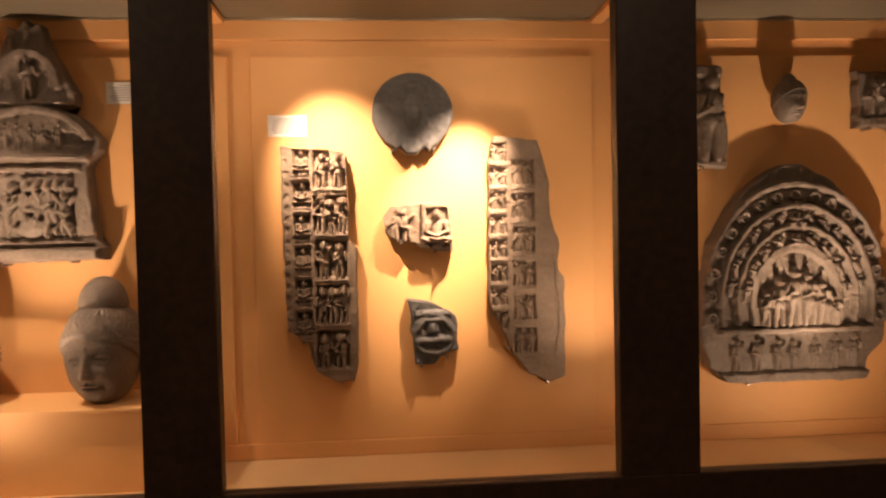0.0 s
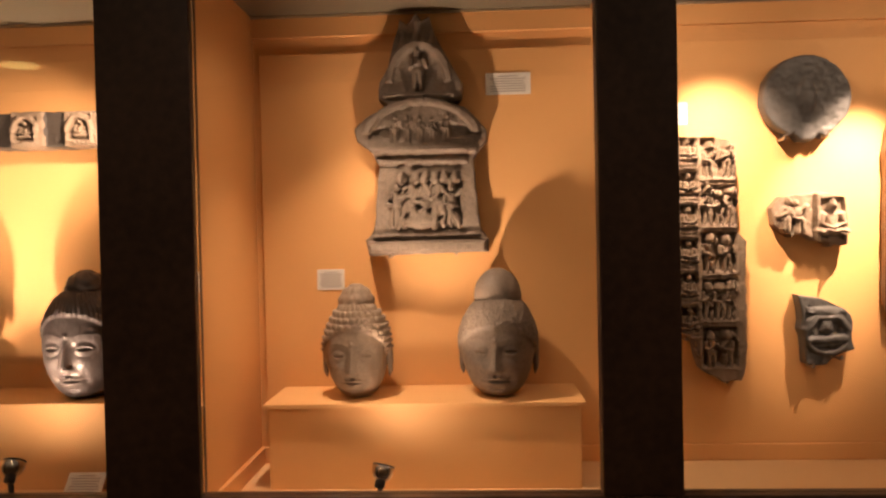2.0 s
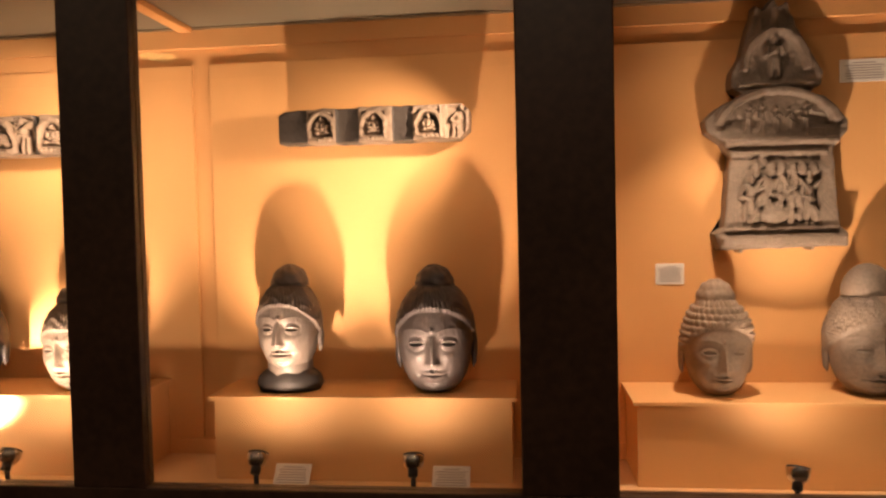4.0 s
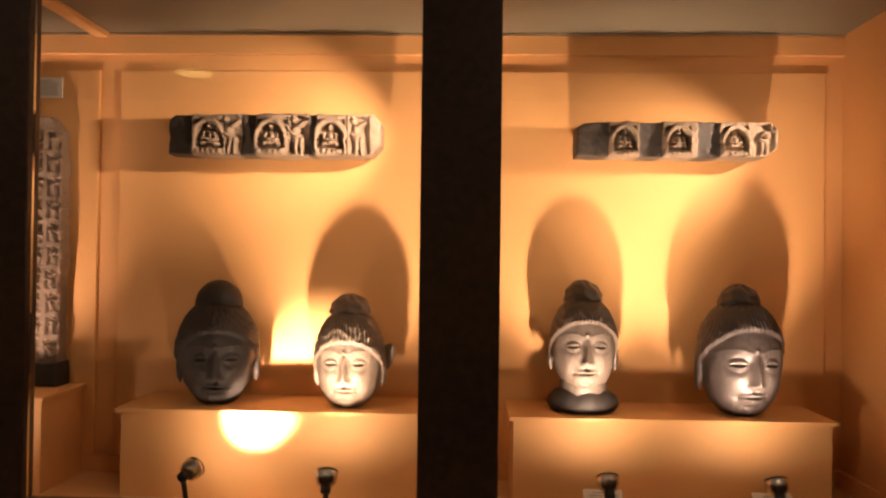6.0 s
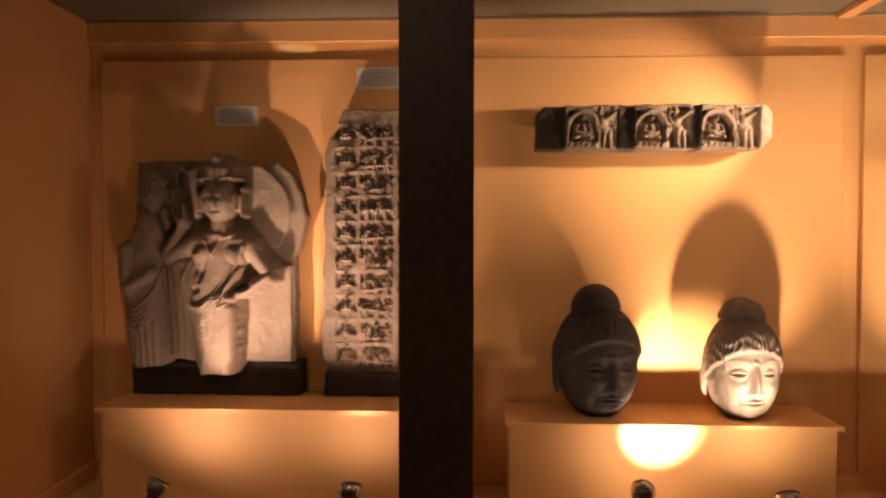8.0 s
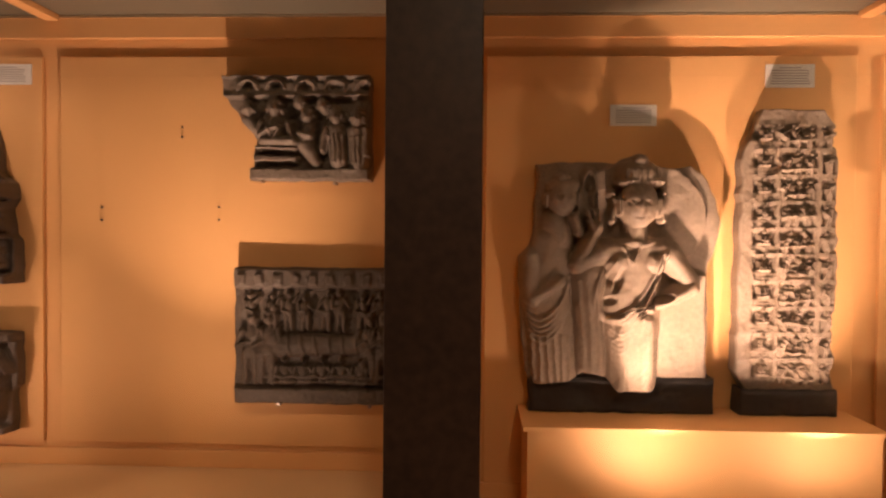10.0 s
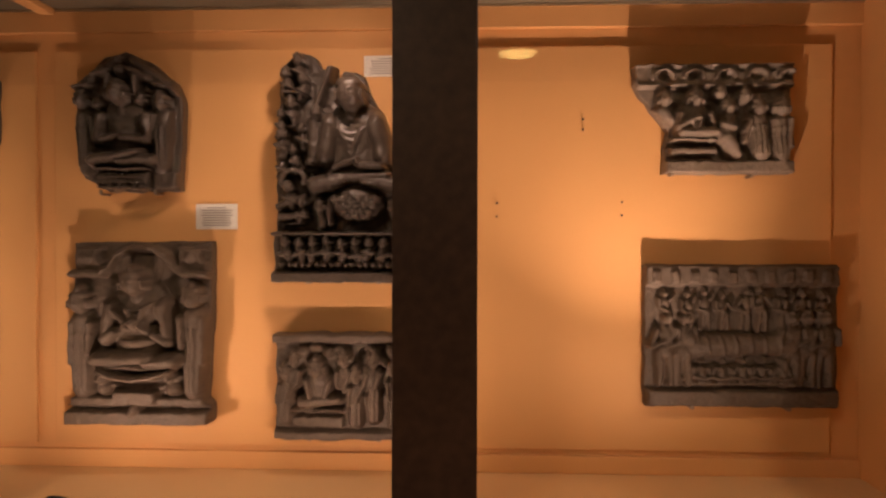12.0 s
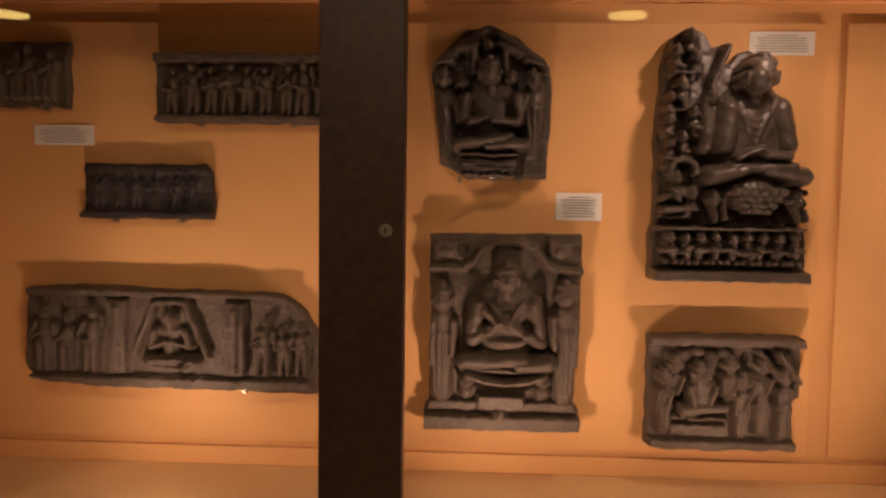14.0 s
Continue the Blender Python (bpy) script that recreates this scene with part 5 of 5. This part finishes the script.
c.cap(*F(626, 600), *F(582, 572), 0.022, 0.014, 0.080)
c.ell(*F(571, 566), 0.020, 0.024, 0.088)
c.cap(*F(534, 545), *F(560, 575), 0.016, 0.012, 0.080)
c.hollow(*F(540, 572), 0.018, 0.022, 0.022, 0.5)
c.hollow(*F(604, 574), 0.018, 0.022, 0.022, -0.5)
c.ell(*F(574, 600), 0.060, 0.020, 0.078)
c.cap(*F(502, 634), *F(600, 630), 0.026, 0.020, 0.088)
c.cap(*F(640, 636), *F(592, 638), 0.026, 0.018, 0.094)
c.cap(*F(500, 648), *F(636, 650), 0.012, 0.012, 0.066)
fold = [(508, 654), (540, 664), (572, 668), (606, 664), (634, 654)]
for a, b in zip(fold, fold[1:]):
    c.cap(*F(*a), *F(*b), 0.012, 0.012, 0.092)
for k in range(3):
    c.ridge([F(506, 676 + 3 * k), F(572, 690 + 4 * k), F(638, 676 + 3 * k)], 0.006, 0.010)
c.cap(*F(571, 520), *F(571, 512), 0.028, 0.028, 0.066)
c.visage(*F(571, 494), 0.034, 0.046, 0.066)
for k in range(5):
    c.ridge([F(540 + 4 * k, 530 + 3 * k), F(571, 545 + 8 * k), F(602 - 4 * k, 530 + 3 * k)], 0.0045, 0.006, 0.03)
# attendants standing at both sides
for px, py, e in ((466, 530, 1), (667, 520, -1)):
    c.visage(*F(px, py), 0.030, 0.038, 0.034)
    c.cap(*F(px, py + 36), *F(px, 690), 0.036, 0.030, 0.050)
    c.cap(*F(px - 16 * e, py + 40), *F(px - 18 * e, 640), 0.014, 0.012, 0.052)
    c.cap(*F(px + 20 * e, py + 40), *F(px + 18 * e, py + 92), 0.015, 0.012, 0.062)
    for k in range(4):
        c.ridge([F(px - 14 + 9 * k, py + 60), F(px - 12 + 8 * k, 688)], 0.0045, 0.006, 0.03)
    c.hollow(*F(px + 34 * e, py + 30), 0.012, 0.040, 0.012)
# small kneeling pair, pedestal and base
for px in (508, 632):
    c.visage(*F(px, 668), 0.018, 0.030, 0.040)
    c.ell(*F(px, 688), 0.024, 0.026, 0.056)
c.band(*F(522, 722), *F(606, 690), 0.054, 0.008)
c.band(*F(430, 724), *F(700, 704), 0.034, 0.006)
c.band(*F(430, 760), *F(700, 728), 0.046, 0.008)
c.ell(*F(562, 730), 0.020, 0.020, 0.058)
c.build("stele", 0.035, BROWN, (-7.092, 1.020), 2.052, "brown stone stele with a seated figure under an arch", "stone relief", "stone steles", worn=0.002, clips=(0.25, 0.75))
pts = [(865, 66), (894, 80), (904, 100), (930, 96), (924, 128), (938, 128), (950, 109), (966, 104), (986, 114), (998, 150), (1020, 182), (1034, 222), (1041, 282), (1064, 298), (1068, 330), (1056, 346), (1060, 394), (1072, 405), (1075, 490), (812, 490), (813, 402), (820, 394), (817, 250), (825, 130), (836, 86)]
c = Carving(scaled(pts, (812, 66, 1075, 490), (0.378, 0.621)), 0.0028, 95, 0.003)
F = lambda px, py: ((px - 812) / 263 * 0.378, (490 - py) / 424 * 0.621)
c.h += 0.004
# base, ledge and a packed row of small figures
c.band(*F(810, 494), *F(1078, 468), 0.052, 0.008)
c.band(*F(812, 406), *F(1066, 396), 0.056, 0.005)
q = random.Random(96)
for k in range(9):
    px = 840 + 26 * k
    c.visage(*F(px, 416 + q.uniform(-3, 3)), 0.013, 0.026, 0.030)
    c.cap(*F(px, 428), *F(px + q.uniform(-8, 8), 446), 0.017, 0.014, 0.046)
    c.cap(*F(px - 10, 440 + q.uniform(-6, 4)), *F(px + 10, 436 + q.uniform(-4, 8)), 0.007, 0.007, 0.058)
    c.ell(*F(px - 6, 456), 0.011, 0.012, 0.050)
    c.ell(*F(px + 8, 457), 0.010, 0.011, 0.048)
# the side column: tiers of small figures under ledges
c.band(*F(834, 150), *F(884, 141), 0.052, 0.004)
for px, py, r in ((864, 88, 0.017), (842, 112, 0.015), (872, 122, 0.014), (852, 166, 0.018), (832, 186, 0.012), (872, 212, 0.014), (832, 222, 0.015), (856, 250, 0.013), (834, 262, 0.012), (846, 318, 0.015), (872, 344, 0.014)):
    c.visage(*F(px, py), r, 0.030, 0.032)
    c.cap(*F(px, py + 16), *F(px + q.uniform(-8, 8), py + 34), 0.018, 0.012, 0.046)
    c.cap(*F(px - 8, py + 18), *F(px + q.uniform(2, 14), py + 26), 0.007, 0.006, 0.060)
    c.hollow(*F(px + 14, py + 10), 0.008, 0.012, 0.014)
for py in (206, 284, 382):
    c.band(*F(822, py + 4), *F(876, py - 3), 0.046, 0.004)
c.ring(*F(856, 306), 0.030, 0.009, 0.056, -0.01)
c.cap(*F(826, 350), *F(872, 336), 0.010, 0.014, 0.050)
c.cap(*F(830, 372), *F(880, 366), 0.014, 0.010, 0.046)
# a tall figure beside the throne's back
c.cap(*F(893, 200), *F(893, 262), 0.024, 0.022, 0.052)
c.ell(*F(890, 272), 0.022, 0.018, 0.064)
c.visage(*F(900, 186), 0.018, 0.030, 0.040)
c.cap(*F(900, 168), *F(924, 104), 0.012, 0.014, 0.054)
c.hollow(*F(884, 150), 0.010, 0.026, 0.014)
# the seated figure: cloaked bulk, hands in the lap, spread knees
c.cap(*F(972, 270), *F(968, 215), 0.092, 0.084, 0.072)
c.ell(*F(970, 200), 0.094, 0.044, 0.072)
c.cap(*F(926, 205), *F(920, 262), 0.036, 0.036, 0.082)
c.cap(*F(1010, 205), *F(1022, 262), 0.036, 0.036, 0.082)
c.cap(*F(936, 286), *F(976, 270), 0.014, 0.012, 0.098)
c.cap(*F(1020, 282), *F(984, 280), 0.017, 0.013, 0.096)
c.ell(*F(978, 276), 0.018, 0.014, 0.102)
c.cap(*F(900, 312), *F(950, 306), 0.028, 0.022, 0.092)
c.cap(*F(1050, 314), *F(990, 306), 0.028, 0.022, 0.090)
c.cap(*F(930, 300), *F(1030, 300), 0.020, 0.020, 0.088)
c.cap(*F(966, 192), *F(966, 178), 0.028, 0.026, 0.078)
c.visage(*F(966, 157), 0.040, 0.048, 0.088)
for k in range(4):
    c.ridge([F(928 + 6 * k, 205), F(966, 226 + 12 * k), F(1006 - 6 * k, 205)], 0.006, 0.0022, 0.05)
# scaled cushion and small lions under the knees
c.ell(*F(974, 344), 0.072, 0.052, 0.086)
for k in range(4):
    for e in range(6 - k):
        c.ell(*F(938 + 15 * e + 7.5 * k, 340 + 10 * k), 0.012, 0.010, 0.018, base=0.080 - 0.006 * k)
for px in (908, 1042):
    c.visage(*F(px, 352), 0.017, 0.030, 0.046)
    c.cap(*F(px, 362), *F(px + 4, 386), 0.016, 0.012, 0.060)
    c.cap(*F(px + 16, 340), *F(px + 18, 384), 0.008, 0.009, 0.064)
c.build("tall_stele", 0.045, DARKSCHIST, (-6.533, 1.403), 2.055, "tall dark stone stele with a seated figure on a lotus throne", "stone relief", "stone steles", worn=0.002, clips=(0.25, 0.75))
pts = [(0.0, 0.0), (0.36, 0.0), (0.36, 0.12), (0.374, 0.13), (0.374, 0.283), (0.0, 0.283)]
c = Carving(pts, 0.0026, 96, 0.003)
F = lambda px, py: ((px - 815) / 265 * 0.374, (785 - py) / 203 * 0.283)
c.h += 0.004
c.band(*F(812, 601), *F(1084, 580), 0.040, 0.005)
c.band(*F(812, 790), *F(1075, 765), 0.040, 0.008)
# platform of the seated figure
c.band(*F(850, 762), *F(952, 738), 0.034, 0.005)
c.band(*F(850, 732), *F(952, 722), 0.050, 0.005)
c.cap(*F(872, 712), *F(940, 706), 0.020, 0.018, 0.062)
c.cap(*F(904, 702), *F(902, 668), 0.034, 0.038, 0.048)
c.visage(*F(900, 646), 0.024, 0.034, 0.034)
c.cap(*F(880, 672), *F(888, 698), 0.013, 0.012, 0.060)
c.cap(*F(926, 670), *F(916, 698), 0.013, 0.012, 0.060)
for px, py in ((872, 616), (896, 610), (922, 618), (944, 612)):
    c.ell(*F(px, py), 0.022, 0.018, 0.040)
# standing attendants with long robes
for px, py, z1, lean in ((840, 656, 752, 0), (974, 660, 758, 2), (1008, 632, 752, -6), (1046, 650, 760, 4), (952, 630, 690, 3), (858, 632, 680, 2)):
    c.visage(*F(px, py), 0.020, 0.030, 0.032)
    c.cap(*F(px + lean, py + 24), *F(px, z1 - 8), 0.027, 0.022, 0.046)
    c.cap(*F(px - 12, py + 24), *F(px - 15 + lean, py + 54), 0.010, 0.009, 0.056)
    c.cap(*F(px + 12, py + 22), *F(px + 2, py + 48), 0.010, 0.009, 0.060)
    for k in range(3):
        c.ridge([F(px - 8 + 8 * k, py + 52), F(px - 8 + 8 * k, z1 - 6)], 0.004, 0.006, 0.02)
c.cap(*F(1036, 610), *F(1072, 660), 0.010, 0.010, 0.048)
c.cap(*F(1000, 606), *F(1028, 640), 0.009, 0.009, 0.046)
for px, py in ((870, 690), (940, 690), (992, 690), (1026, 690), (1064, 690), (1026, 618), (984, 622)):
    c.hollow(*F(px, py), 0.011, 0.016, 0.016)
c.build("panel_relief", 0.035, BROWN, (-6.528, 0.983), 2.058, "small brown stone panel with a seated figure and attendants", "stone relief", worn=0.003, clips=(0.25, 0.75))
c = Carving(box_outline(0.476, 0.178), 0.003, 97, 0.002)
c.band(0, 0.15, 0.476, 0.178, 0.018)
c.band(0, 0.0, 0.476, 0.022, 0.018)
c.crowd(0.03, 0.46, 0.024, 0.135, 0.026, 9, 31)
c.h *= 1.4
c.build("panel_relief", 0.03, BROWN, (-7.796, 1.783), 2.080, "long dark stone panel with a row of figures", "stone relief", worn=0.003, clips=(0.25, 0.75))
c = Carving([(0.0, 0.0), (0.35, 0.0), (0.359, 0.04), (0.35, 0.12), (0.33, 0.145), (0.015, 0.145), (0.018, 0.05)], 0.0034, 98, 0.003)
c.band(0, 0.115, 0.359, 0.14, 0.014)
c.band(0, 0.0, 0.359, 0.022, 0.018)
c.crowd(0.03, 0.33, 0.022, 0.10, 0.016, 6, 33)
c.build("panel_relief", 0.03, DARK_OR_SHADED, (-8.003, 1.534), 2.080, "small very dark worn stone panel", "stone relief", worn=0.004, clips=(0.25, 0.75))
pts = [(50, 508), (120, 502), (500, 514), (540, 545), (565, 590), (562, 700), (330, 695), (165, 690), (60, 680), (38, 655)]
c = Carving(scaled(pts, (38, 500, 568, 700), (0.790, 0.277)), 0.0034, 99, 0.003)
c.h += 0.002
c.band(0.02, 0.245, 0.70, 0.268, 0.018)
c.band(0.02, 0.008, 0.77, 0.040, 0.022)
for px in (0.235, 0.545):
    c.band(px, 0.045, px + 0.055, 0.24, 0.022)
    c.band(px + 0.014, 0.055, px + 0.041, 0.225, 0.030)
c.cap(0.31, 0.10, 0.365, 0.235, 0.012, 0.012, 0.026)
c.cap(0.50, 0.10, 0.445, 0.235, 0.012, 0.012, 0.026)
c.band(0.365, 0.225, 0.445, 0.245, 0.026)
c.teacher(0.405, 0.055, 0.175, 0.038)
c.crowd(0.03, 0.22, 0.05, 0.17, 0.028, 3, 35)
c.crowd(0.62, 0.77, 0.05, 0.15, 0.028, 3, 36)
c.h *= 1.4
c.build("panel_relief", 0.035, BROWN, (-8.152, 1.087), 2.062, "long brown stone frieze panel with a central niche and figures", "stone relief", worn=0.003, clips=(0.25, 0.75))
c = Carving(box_outline(0.271, 0.168), 0.0034, 100, 0.003)
c.crowd(0.02, 0.25, 0.02, 0.14, 0.024, 5, 37)
c.build("panel_relief", 0.03, BROWN, (-8.298, 1.820), 2.080, "small dark stone panel with worn figures", "stone relief", worn=0.003, clips=(0.25, 0.75))


def nail(x, z):
    th = tagged(new("wall_nail"), "small dark nail driven into the wall panel", "nail", "wall nails")
    th.matrix_world = pose(x, WALL_Y - 0.012, z, 90)
    part("shank", turned([(0.002, -0.002), (0.002, 0.006)], 8), RUST, th)
    part("nail_head", turned([(0.0035, 0.006), (0.0035, 0.008)], 10), BLACK, th)


for x, z in ((-5.698, 1.845), (-5.698, 1.817), (-5.593, 1.621), (-5.593, 1.585), (-5.930, 1.618), (-5.930, 1.582)):
    nail(x, z)
